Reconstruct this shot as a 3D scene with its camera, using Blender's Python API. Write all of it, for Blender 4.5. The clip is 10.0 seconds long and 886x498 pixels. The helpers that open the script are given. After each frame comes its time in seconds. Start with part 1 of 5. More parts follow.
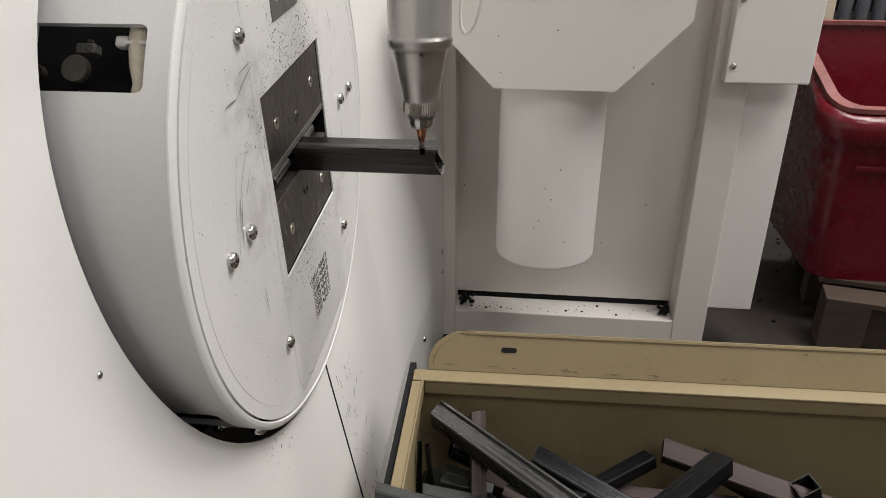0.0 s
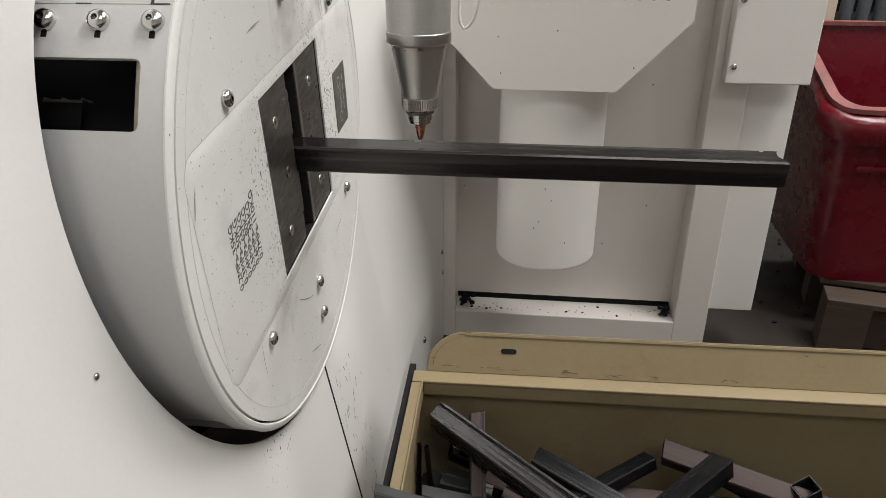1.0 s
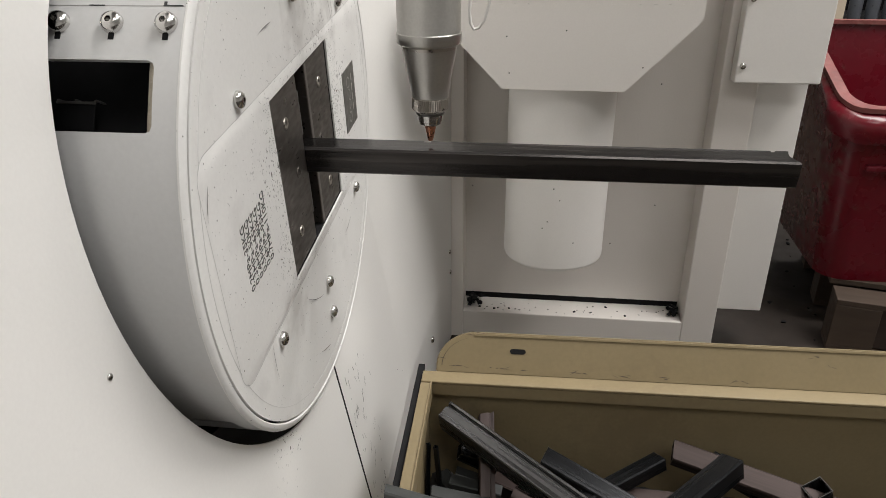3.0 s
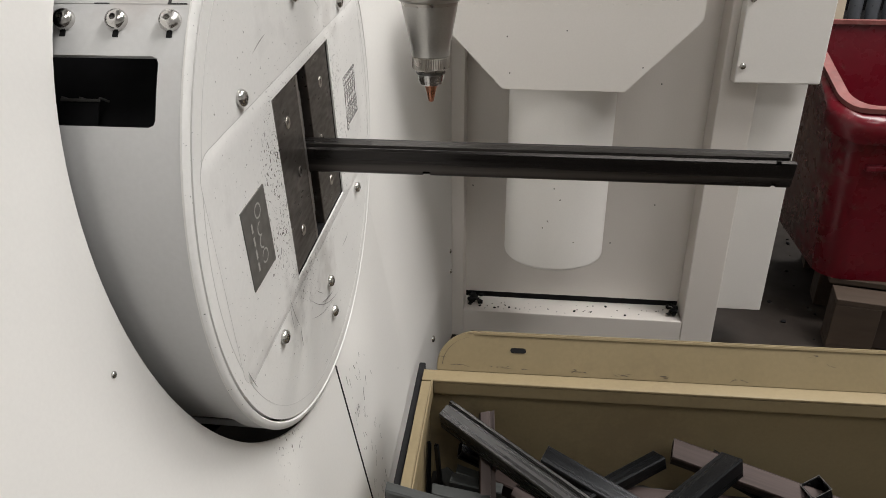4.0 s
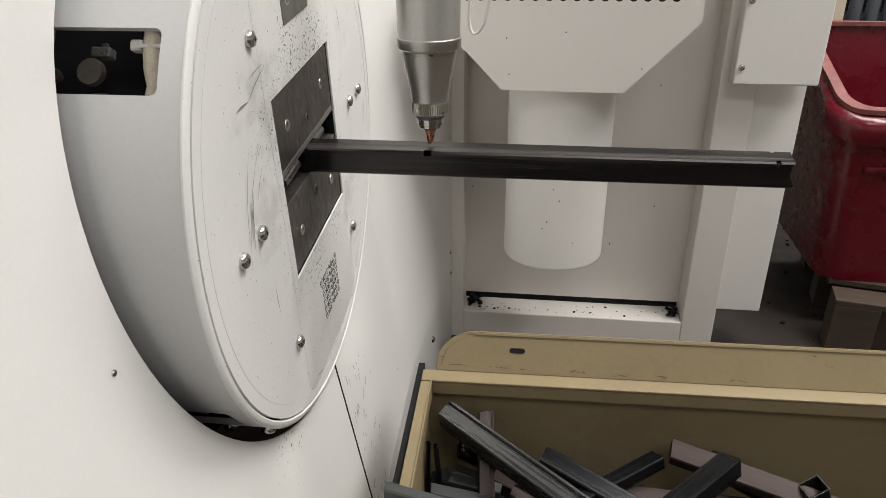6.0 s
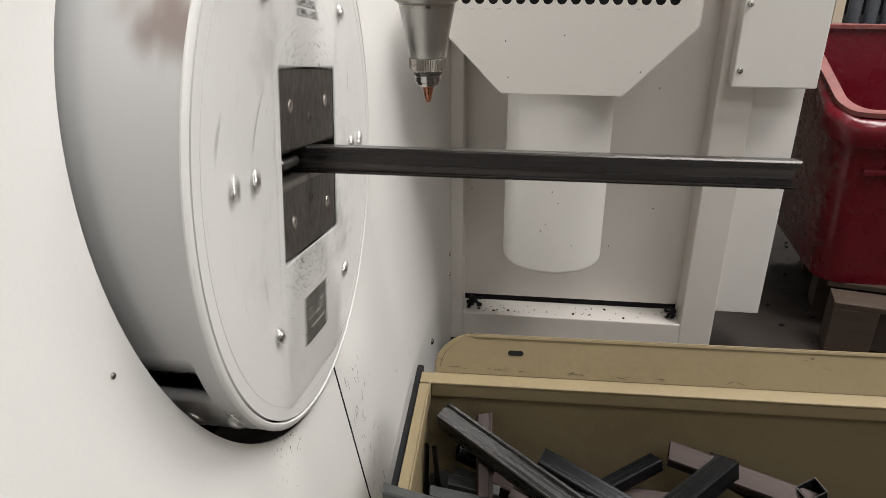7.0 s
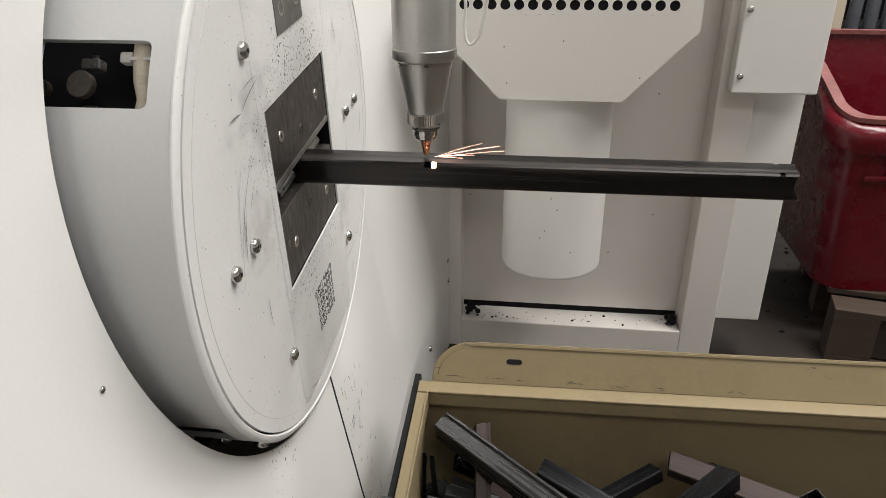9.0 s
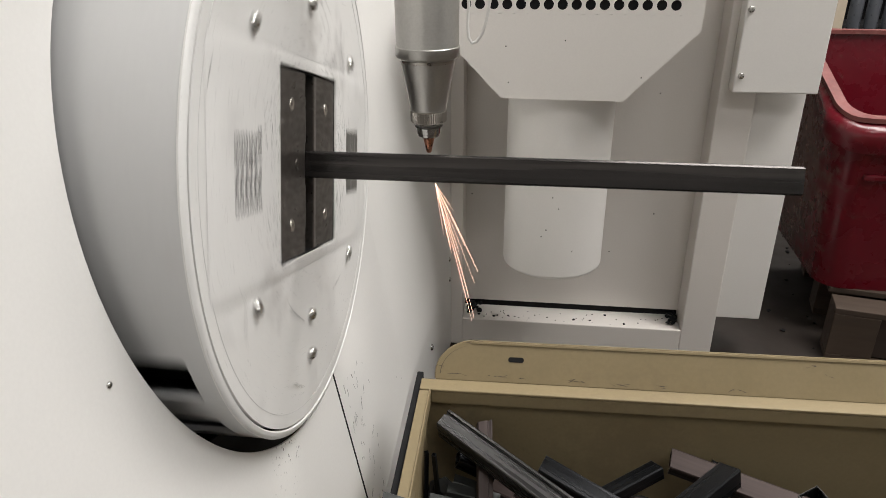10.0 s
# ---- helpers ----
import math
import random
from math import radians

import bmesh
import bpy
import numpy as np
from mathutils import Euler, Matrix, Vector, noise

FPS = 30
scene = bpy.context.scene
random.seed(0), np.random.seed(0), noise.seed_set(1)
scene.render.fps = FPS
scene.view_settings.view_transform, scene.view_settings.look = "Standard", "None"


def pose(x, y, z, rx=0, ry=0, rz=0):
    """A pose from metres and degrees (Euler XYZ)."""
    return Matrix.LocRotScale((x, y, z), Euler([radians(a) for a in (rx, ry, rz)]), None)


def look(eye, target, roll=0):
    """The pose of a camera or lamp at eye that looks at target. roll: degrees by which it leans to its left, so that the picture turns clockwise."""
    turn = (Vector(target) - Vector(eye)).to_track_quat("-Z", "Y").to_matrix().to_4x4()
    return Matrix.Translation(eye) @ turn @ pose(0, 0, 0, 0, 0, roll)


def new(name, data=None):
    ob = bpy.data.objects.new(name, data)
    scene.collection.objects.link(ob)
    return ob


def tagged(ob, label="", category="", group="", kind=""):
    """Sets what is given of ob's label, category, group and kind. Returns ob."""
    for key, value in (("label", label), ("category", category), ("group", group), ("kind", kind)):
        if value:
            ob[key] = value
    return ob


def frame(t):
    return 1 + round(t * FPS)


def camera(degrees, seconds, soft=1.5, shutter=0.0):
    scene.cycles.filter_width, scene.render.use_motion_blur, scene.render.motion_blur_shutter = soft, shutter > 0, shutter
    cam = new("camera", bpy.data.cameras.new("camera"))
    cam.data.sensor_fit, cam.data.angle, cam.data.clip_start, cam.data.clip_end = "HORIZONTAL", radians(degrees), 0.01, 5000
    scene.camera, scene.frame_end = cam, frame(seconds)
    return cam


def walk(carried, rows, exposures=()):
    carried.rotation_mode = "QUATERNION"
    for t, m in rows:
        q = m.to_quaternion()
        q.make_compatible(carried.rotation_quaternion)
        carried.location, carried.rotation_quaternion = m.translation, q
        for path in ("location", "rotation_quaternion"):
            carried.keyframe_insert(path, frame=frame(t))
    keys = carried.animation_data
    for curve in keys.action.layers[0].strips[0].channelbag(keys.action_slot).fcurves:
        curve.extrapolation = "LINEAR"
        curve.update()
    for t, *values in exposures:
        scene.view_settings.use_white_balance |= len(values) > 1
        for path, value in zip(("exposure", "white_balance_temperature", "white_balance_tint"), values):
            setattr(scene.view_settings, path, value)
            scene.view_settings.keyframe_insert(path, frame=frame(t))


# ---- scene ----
cam = camera(64.1, 10.0, soft=0.7, shutter=0.3)


def cam_pose(x, y, z, turn, down, lean):
    """Eye and the camera's turn to its left, tilt down and lean, in degrees."""
    a, b = radians(turn), radians(down)
    way = Vector((-math.sin(a) * math.cos(b), math.cos(a) * math.cos(b), -math.sin(b)))
    eye = Vector((x, y, z))
    return look(eye, eye + way, lean)


walk(cam, [
    (0.0, cam_pose(0.3232, -1.0009, 0.3332, 6.501, 25.639, -0.196)),
    (0.5, cam_pose(0.3234, -1.0009, 0.3335, 6.506, 25.589, -0.187)),
    (1.0, cam_pose(0.3260, -0.9977, 0.3320, 6.603, 25.570, -0.238)),
    (1.5, cam_pose(0.3249, -0.9957, 0.3336, 6.708, 25.622, -0.278)),
    (2.0, cam_pose(0.3249, -0.9993, 0.3347, 6.920, 25.595, -0.417)),
    (2.5, cam_pose(0.3208, -0.9972, 0.3327, 7.099, 25.593, -0.501)),
    (4.0, cam_pose(0.3191, -1.0030, 0.3351, 7.138, 25.638, -0.442)),
    (4.5, cam_pose(0.3201, -1.0084, 0.3348, 7.199, 25.531, -0.461)),
    (5.0, cam_pose(0.3223, -1.0108, 0.3343, 7.218, 25.508, -0.461)),
    (5.5, cam_pose(0.3221, -1.0080, 0.3347, 7.220, 25.520, -0.478)),
    (7.0, cam_pose(0.3259, -1.0106, 0.3390, 7.220, 25.389, -0.424)),
    (7.5, cam_pose(0.3219, -1.0112, 0.3407, 7.223, 25.256, -0.418)),
    (8.0, cam_pose(0.3213, -1.0079, 0.3392, 7.226, 25.173, -0.396)),
    (8.5, cam_pose(0.3237, -1.0008, 0.3395, 7.149, 25.172, -0.352)),
    (9.0, cam_pose(0.3273, -0.9950, 0.3404, 7.168, 25.092, -0.373)),
    (9.5, cam_pose(0.3268, -0.9996, 0.3403, 7.267, 25.078, -0.386)),
    (10.0, cam_pose(0.3248, -1.0022, 0.3398, 7.216, 25.078, -0.359)),
], exposures=[(0.0, -0.09), (2.5, -0.09), (4.0, -0.07), (4.5, -0.10), (5.0, 0.05), (7.5, 0.05), (10.0, 0.02)])

# ---- world and light: a closed workshop under ceiling lamps ----
world = bpy.data.worlds.new("workshop_air")
world.use_nodes = True
world.node_tree.nodes["Background"].inputs["Color"].default_value = (0.9, 0.95, 1.0, 1)
world.node_tree.nodes["Background"].inputs["Strength"].default_value = 0.02
scene.world = world
FLOOR = -0.95
CEIL = 4.4
LAMPS = [(1.6, -3.0, 58), (2.0, 0.9, 160), (3.3, -0.4, 160), (2.6, 3.1, 140)]   # x, y, watts of each ceiling lamp


# ---- small tools ----
def to_object(name, bm, material, parent=None, label="", smooth=False):
    me = bpy.data.meshes.new(name)
    bm.normal_update()
    bm.to_mesh(me)
    bm.free()
    me.materials.append(material)
    if smooth:
        for f in me.polygons:
            f.use_smooth = True
        me.set_sharp_from_angle(angle=radians(35))
    ob = new(name, me)
    if parent:
        ob.parent = parent
    return tagged(ob, label)


def part(name, bm, material, parent, label="", smooth=False):
    """One mesh object under a thing or a part."""
    return to_object(name, bm, material, parent, label, smooth)


def empty(name, label, category, group="", m=None):
    ob = new(name)
    ob.empty_display_size = 0.05
    if m is not None:
        ob.matrix_basis = m
    return tagged(ob, label, category, group)


def add_box(bm, x0, x1, y0, y1, z0, z1, bevel=0.0, m=None):
    made = bmesh.ops.create_cube(bm, size=1.0, matrix=Matrix.Translation(((x0 + x1) / 2, (y0 + y1) / 2, (z0 + z1) / 2)) @ Matrix.Diagonal((x1 - x0, y1 - y0, z1 - z0, 1)))
    verts = made["verts"]
    if bevel:
        edges = list({e for v in verts for e in v.link_edges})
        out = bmesh.ops.bevel(bm, geom=edges, offset=bevel, segments=2, affect="EDGES", profile=0.5)
        verts = list({v for f in out["faces"] for v in f.verts} | {v for v in verts if v.is_valid})
    if m is not None:
        bmesh.ops.transform(bm, matrix=m, verts=verts)
    return bm


def box(x0, x1, y0, y1, z0, z1, bevel=0.0, m=None):
    return add_box(bmesh.new(), x0, x1, y0, y1, z0, z1, bevel, m)


def lathe(profile, axis="x", n=64, closed=False, cap=True):
    """Turned body: profile of (along, radius) about the x or z axis."""
    bm = bmesh.new()
    rings = []
    for a, r in profile:
        ring = []
        for i in range(n):
            w = 2 * math.pi * i / n
            c, s = r * math.cos(w), r * math.sin(w)
            ring.append(bm.verts.new((a, c, s) if axis == "x" else (c, s, a)))
        rings.append(ring)
    pairs = list(zip(rings, rings[1:])) + ([(rings[-1], rings[0])] if closed else [])
    for p, q in pairs:
        for i in range(n):
            j = (i + 1) % n
            bm.faces.new((p[i], p[j], q[j], q[i]))
    if cap and not closed:
        bm.faces.new(rings[0])
        bm.faces.new(rings[-1])
    bmesh.ops.recalc_face_normals(bm, faces=bm.faces)
    return bm


def slab(outline, place, depth):
    """A flat sheet: outline of (u, v), place(u, v) gives its face, depth is the vector to its back."""
    bm = bmesh.new()
    front = [bm.verts.new(place(u, v)) for u, v in outline]
    back = [bm.verts.new(Vector(place(u, v)) + Vector(depth)) for u, v in outline]
    n = len(outline)
    bm.faces.new(front)
    bm.faces.new(back[::-1])
    for i in range(n):
        bm.faces.new((front[i], back[i], back[(i + 1) % n], front[(i + 1) % n]))
    bmesh.ops.triangulate(bm, faces=[f for f in bm.faces if len(f.verts) > 4])
    bmesh.ops.recalc_face_normals(bm, faces=bm.faces)
    return bm


def rounded(u0, u1, v0, v1, r, n=6):
    pts = []
    for cu, cv, a in ((u1 - r, v1 - r, 0), (u0 + r, v1 - r, 90), (u0 + r, v0 + r, 180), (u1 - r, v0 + r, 270)):
        for i in range(n + 1):
            w = radians(a + 90 * i / n)
            pts.append((cu + r * math.cos(w), cv + r * math.sin(w)))
    return pts


def tube_along(points, r, n=8):
    bm = bmesh.new()
    rings = []
    pts = [Vector(p) for p in points]
    for i, p in enumerate(pts):
        way = (pts[min(i + 1, len(pts) - 1)] - pts[max(i - 1, 0)]).normalized()
        side = way.cross(Vector((0, 1, 0.01))).normalized()
        up = side.cross(way)
        rr = r[i] if isinstance(r, (list, tuple)) else r
        rings.append([bm.verts.new(p + rr * (math.cos(2 * math.pi * k / n) * side + math.sin(2 * math.pi * k / n) * up)) for k in range(n)])
    for p, q in zip(rings, rings[1:]):
        for k in range(n):
            bm.faces.new((p[k], p[(k + 1) % n], q[(k + 1) % n], q[k]))
    bm.faces.new(rings[0])
    bm.faces.new(rings[-1])
    bmesh.ops.recalc_face_normals(bm, faces=bm.faces)
    return bm


def dome_head(r, h, hole=0.31):
    """Button-head screw along +x, with a deep hexagon socket."""
    bm = lathe([(0, r), (h * 0.22, r), (h * 0.55, r * 0.93), (h * 0.82, r * 0.76), (h, r * (hole + 0.06))], "x", 24, cap=False)
    n = 24
    outer = [v for v in bm.verts if abs(v.co.x - h) < 1e-6]
    ring, deep = [], []
    for i in range(n):
        w = 2 * math.pi * i / n
        q = r * hole * math.cos(math.pi / 6) / math.cos((w % (math.pi / 3)) - math.pi / 6)
        ring.append(bm.verts.new((h * 0.99, q * math.cos(w), q * math.sin(w))))
        deep.append(bm.verts.new((h * 0.05, q * 0.96 * math.cos(w), q * 0.96 * math.sin(w))))
    for i in range(n):
        k = (i + 1) % n
        bm.faces.new((outer[i], outer[k], ring[k], ring[i]))
        bm.faces.new((ring[i], ring[k], deep[k], deep[i]))
    bm.faces.new(deep)
    bmesh.ops.recalc_face_normals(bm, faces=bm.faces)
    return bm


# ---- materials ----
def material(name, color, rough=0.5, metal=0.0, vary=0.08, grain=60.0, blotch=3.0, bump=0.02, spots=0.0, spot_color=(0.03, 0.028, 0.025), spot_scale=40.0, wear=0.0, wear_color=(0.3, 0.2, 0.12), stretch=(1, 1, 1), rough_vary=0.12, stains_and_tints=(), spatter=None, gloss=0.5):
    mat = bpy.data.materials.new(name)
    mat.use_nodes = True
    nt = mat.node_tree
    bsdf = nt.nodes["Principled BSDF"]
    coord = nt.nodes.new("ShaderNodeTexCoord")
    mapping = nt.nodes.new("ShaderNodeMapping")
    mapping.inputs["Scale"].default_value = stretch
    nt.links.new(coord.outputs["Object"], mapping.inputs["Vector"])

    def noise_at(scale, detail=4.0):
        node = nt.nodes.new("ShaderNodeTexNoise")
        node.inputs["Scale"].default_value = scale
        node.inputs["Detail"].default_value = detail
        nt.links.new(mapping.outputs["Vector"], node.inputs["Vector"])
        return node.outputs["Fac"]

    def ramp(fac, a, b, ca, cb):
        node = nt.nodes.new("ShaderNodeValToRGB")
        node.color_ramp.elements[0].position, node.color_ramp.elements[1].position = a, b
        node.color_ramp.elements[0].color, node.color_ramp.elements[1].color = ca, cb
        nt.links.new(fac, node.inputs["Fac"])
        return node.outputs["Color"]

    def mix(a, b, fac, kind="MIX"):
        node = nt.nodes.new("ShaderNodeMix")
        node.data_type, node.blend_type = "RGBA", kind
        nt.links.new(a, node.inputs[6])
        nt.links.new(b, node.inputs[7])
        if isinstance(fac, float):
            node.inputs[0].default_value = fac
        else:
            nt.links.new(fac, node.inputs[0])
        return node.outputs[2]

    lo = tuple(c * (1 - vary) for c in color) + (1,)
    hi = tuple(min(1, c * (1 + vary)) for c in color) + (1,)
    big = noise_at(blotch)
    fine = noise_at(grain)
    col = ramp(big, 0.3, 0.7, lo, hi)
    col = mix(col, ramp(fine, 0.3, 0.7, lo, hi), 0.4)
    if wear:
        w = noise_at(blotch * 2.3, 8.0)
        mask = ramp(w, 0.62 - 0.12 * wear, 0.70, (0, 0, 0, 1), (wear, wear, wear, 1))
        rgb = nt.nodes.new("ShaderNodeRGB")
        rgb.outputs[0].default_value = wear_color + (1,)
        col = mix(col, rgb.outputs[0], mask)
    if spots:
        s = noise_at(spot_scale, 2.0)
        mask = ramp(s, 0.735 - 0.06 * spots, 0.755 - 0.06 * spots, (0, 0, 0, 1), (1, 1, 1, 1))
        rgb = nt.nodes.new("ShaderNodeRGB")
        rgb.outputs[0].default_value = spot_color + (1,)
        col = mix(col, rgb.outputs[0], mask)
    def near(center, r0, r1):
        """1 within r0 of a point of the thing, falling to 0 at r1, with a ragged edge."""
        sub = nt.nodes.new("ShaderNodeVectorMath")
        sub.operation = "DISTANCE"
        nt.links.new(coord.outputs["Object"], sub.inputs[0])
        sub.inputs[1].default_value = center
        rag = nt.nodes.new("ShaderNodeMath")
        rag.operation = "MULTIPLY_ADD"
        nt.links.new(noise_at(30.0, 6.0), rag.inputs[0])
        rag.inputs[1].default_value = 3.4 * (r1 - r0)
        nt.links.new(sub.outputs["Value"], rag.inputs[2])
        node = nt.nodes.new("ShaderNodeMapRange")
        nt.links.new(rag.outputs[0], node.inputs["Value"])
        node.inputs["From Min"].default_value, node.inputs["From Max"].default_value = r0 + 1.7 * (r1 - r0), r1 + 1.7 * (r1 - r0)
        node.inputs["To Min"].default_value, node.inputs["To Max"].default_value = 1.0, 0.0
        return node.outputs["Result"]

    for center, r0, r1, tint, much in stains_and_tints:
        rgb = nt.nodes.new("ShaderNodeRGB")
        rgb.outputs[0].default_value = tint + (1,)
        m = nt.nodes.new("ShaderNodeMath")
        m.operation = "MULTIPLY"
        nt.links.new(near(center, r0, r1), m.inputs[0])
        m.inputs[1].default_value = much
        col = mix(col, rgb.outputs[0], m.outputs[0])
    if spatter:
        for center, r0, r1, much in spatter:
            mask = ramp(noise_at(190.0, 2.0), 0.655 - 0.05 * much, 0.675 - 0.05 * much, (0, 0, 0, 1), (1, 1, 1, 1))
            m = nt.nodes.new("ShaderNodeMath")
            m.operation = "MULTIPLY"
            nt.links.new(mask, m.inputs[0])
            nt.links.new(near(center, r0, r1), m.inputs[1])
            rgb = nt.nodes.new("ShaderNodeRGB")
            rgb.outputs[0].default_value = (0.05, 0.045, 0.04, 1)
            col = mix(col, rgb.outputs[0], m.outputs[0])
    nt.links.new(col, bsdf.inputs["Base Color"])
    r = ramp(noise_at(blotch * 4), 0.3, 0.7, (max(0, rough - rough_vary),) * 3 + (1,), (min(1, rough + rough_vary),) * 3 + (1,))
    nt.links.new(r, bsdf.inputs["Roughness"])
    bsdf.inputs["Metallic"].default_value = metal
    bsdf.inputs["Specular IOR Level"].default_value = gloss
    if bump:
        b = nt.nodes.new("ShaderNodeBump")
        b.inputs["Strength"].default_value = bump * 5
        b.inputs["Distance"].default_value = 0.001
        nt.links.new(fine, b.inputs["Height"])
        nt.links.new(b.outputs["Normal"], bsdf.inputs["Normal"])
    return mat


def glow(name, color, strength):
    mat = bpy.data.materials.new(name)
    mat.use_nodes = True
    bsdf = mat.node_tree.nodes["Principled BSDF"]
    bsdf.inputs["Base Color"].default_value = color + (1,)
    bsdf.inputs["Emission Color"].default_value = color + (1,)
    bsdf.inputs["Emission Strength"].default_value = strength
    return mat


WHITE = material("white_enamel", (0.745, 0.735, 0.713), 0.34, vary=0.03, grain=220, blotch=1.6, bump=0.012, rough_vary=0.04, gloss=0.5, spatter=(((-0.020, -0.19, -0.405), 0.015, 0.06, 0.15),))
PLATE = material("plate_enamel", (0.75, 0.745, 0.73), 0.42, vary=0.05, grain=160, blotch=5, bump=0.02, spots=0.2, spot_scale=280, wear=0.25, wear_color=(0.50, 0.49, 0.48), stains_and_tints=(((0.0, 0.14, 0.16), 0.01, 0.07, (0.4, 0.39, 0.38), 0.5), ((0.0, -0.15, -0.17), 0.01, 0.06, (0.42, 0.40, 0.38), 0.4), ((0.0, 0.0, 0.20), 0.01, 0.06, (0.4, 0.38, 0.36), 0.4)), spatter=(((0.0, 0.175, 0.03), 0.02, 0.07, 1.0), ((0.0, 0.165, -0.06), 0.02, 0.06, 0.8), ((0.0, -0.17, 0.05), 0.01, 0.06, 0.6), ((0.0, -0.165, -0.08), 0.01, 0.05, 0.6), ((0.0, 0.10, 0.17), 0.01, 0.06, 0.3)))
DRUM = material("drum_enamel", (0.57, 0.572, 0.57), 0.42, vary=0.05, grain=180, blotch=6, bump=0.015, wear=0.15, wear_color=(0.50, 0.46, 0.44), stains_and_tints=(((-0.032, -0.175, -0.365), 0.022, 0.042, (0.24, 0.185, 0.165), 0.85), ((-0.028, -0.200, -0.352), 0.010, 0.030, (0.26, 0.20, 0.18), 0.8), ((-0.075, -0.19, -0.358), 0.005, 0.030, (0.34, 0.28, 0.26), 0.6), ((-0.06, 0.28, -0.29), 0.01, 0.05, (0.42, 0.38, 0.36), 0.5), ((-0.02, -0.20, 0.355), 0.005, 0.04, (0.36, 0.34, 0.33), 0.5)))
HOODP = material("hood_enamel", (0.775, 0.745, 0.708), 0.5, vary=0.03, grain=260, blotch=3, bump=0.02)
FRAMEP = material("frame_enamel", (0.735, 0.698, 0.660), 0.42, vary=0.04, grain=240, blotch=3, bump=0.02)
CANP = material("canister_enamel", (0.81, 0.79, 0.76), 0.4, vary=0.03, grain=240, blotch=4, bump=0.015)
# two darker ragged patches low on the inner back wall
KHAKI = material("khaki_enamel", (0.240, 0.190, 0.109), 0.5, gloss=0.3, vary=0.08, grain=120, blotch=5, bump=0.02, wear=0.35, wear_color=(0.206, 0.162, 0.092), stains_and_tints=(((0.55, 0.14, -0.62), 0.02, 0.16, (0.20, 0.15, 0.09), 0.5), ((0.20, 0.14, -0.66), 0.02, 0.12, (0.16, 0.125, 0.08), 0.6)))
JAW = material("blackened_steel", (0.098, 0.087, 0.078), 0.38, 0.7, vary=0.16, grain=130, blotch=30, bump=0.03, wear=0.5, wear_color=(0.21, 0.19, 0.175), spots=0.35, spot_scale=150, spot_color=(0.02, 0.018, 0.016), stretch=(1, 0.3, 1))
JAWEDGE = material("ground_jaw_steel", (0.26, 0.245, 0.23), 0.42, 0.75, vary=0.25, grain=160, blotch=20, bump=0.02, wear=0.5, wear_color=(0.15, 0.14, 0.13))
TUBE = material("rolled_steel", (0.040, 0.037, 0.036), 0.26, 0.8, vary=0.50, grain=160, blotch=18, bump=0.03, wear=0.8, wear_color=(0.125, 0.112, 0.104), stretch=(0.025, 1, 1), rough_vary=0.14)
SCRAP_DARK = material("scrap_steel", (0.020, 0.021, 0.023), 0.30, 0.75, vary=0.2, grain=120, blotch=20, bump=0.008, wear=0.25, wear_color=(0.06, 0.058, 0.058), stretch=(0.03, 1, 1))
SCRAP_LONG = material("scrap_long_steel", (0.085, 0.084, 0.084), 0.27, 0.8, vary=0.16, grain=300, blotch=40, bump=0.02, wear=0.25, wear_color=(0.14, 0.13, 0.125), stretch=(0.02, 1, 1))
SCRAP_BROWN = material("scrap_brown_steel", (0.050, 0.036, 0.033), 0.42, 0.35, gloss=0.3, vary=0.35, grain=240, blotch=40, bump=0.02, wear=0.5, wear_color=(0.06, 0.043, 0.039), stretch=(0.03, 1, 1))
SCRAP_GREY = material("scrap_grey_steel", (0.058, 0.062, 0.061), 0.42, 0.4, vary=0.3, grain=120, blotch=20, bump=0.02, stretch=(0.1, 1, 1))
SCRAPE_AND_FOLD = material("bared_metal_and_fold_shade", (0.10, 0.075, 0.05), 0.6, vary=0.3, grain=200, blotch=30)
HEAP_SHADE = material("dark_heap_filler", (0.022, 0.021, 0.020), 0.7, vary=0.4, grain=120, blotch=14, bump=0.15)
STEEL = material("bright_steel", (0.62, 0.61, 0.59), 0.22, 1.0, vary=0.1, grain=90, blotch=12, bump=0.01)
HEADM = material("satin_nickel", (0.56, 0.548, 0.52), 0.40, 1.0, vary=0.10, grain=300, blotch=8, bump=0.006, rough_vary=0.05)
ROLLER = material("dull_roller_steel", (0.20, 0.195, 0.19), 0.35, 0.9, vary=0.2, grain=120, blotch=25)
KNURL = material("knurled_steel", (0.50, 0.47, 0.43), 0.35, 1.0, vary=0.1, grain=200, blotch=20)
COPPER = material("copper", (0.55, 0.25, 0.16), 0.3, 1.0, vary=0.15, grain=150, blotch=30)
# also stands in for the shade inside hollows and gaps
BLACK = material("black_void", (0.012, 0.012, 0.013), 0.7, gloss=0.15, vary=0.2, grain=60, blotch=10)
DARKGREY = material("dark_rubber", (0.03, 0.03, 0.032), 0.6, vary=0.2, grain=120, blotch=10)
INK = material("black_ink", (0.03, 0.03, 0.03), 0.6, vary=0.2, grain=300, blotch=40)
GREYPLATE = material("name_plate_metal", (0.17, 0.165, 0.155), 0.4, 0.5, vary=0.12, grain=160, blotch=20, bump=0.02)
FITTING = material("fitting_metal", (0.19, 0.165, 0.14), 0.42, 0.6, vary=0.2, grain=140, blotch=60, bump=0.03)
NUTM = material("dull_nut_metal", (0.33, 0.32, 0.30), 0.35, 0.5, vary=0.15, grain=140, blotch=40)
TIEM = material("nylon_tie", (0.42, 0.41, 0.39), 0.45, vary=0.05, grain=100, blotch=10)
LIGHTINK = material("pale_print", (0.42, 0.41, 0.39), 0.5, vary=0.08, grain=200, blotch=30)
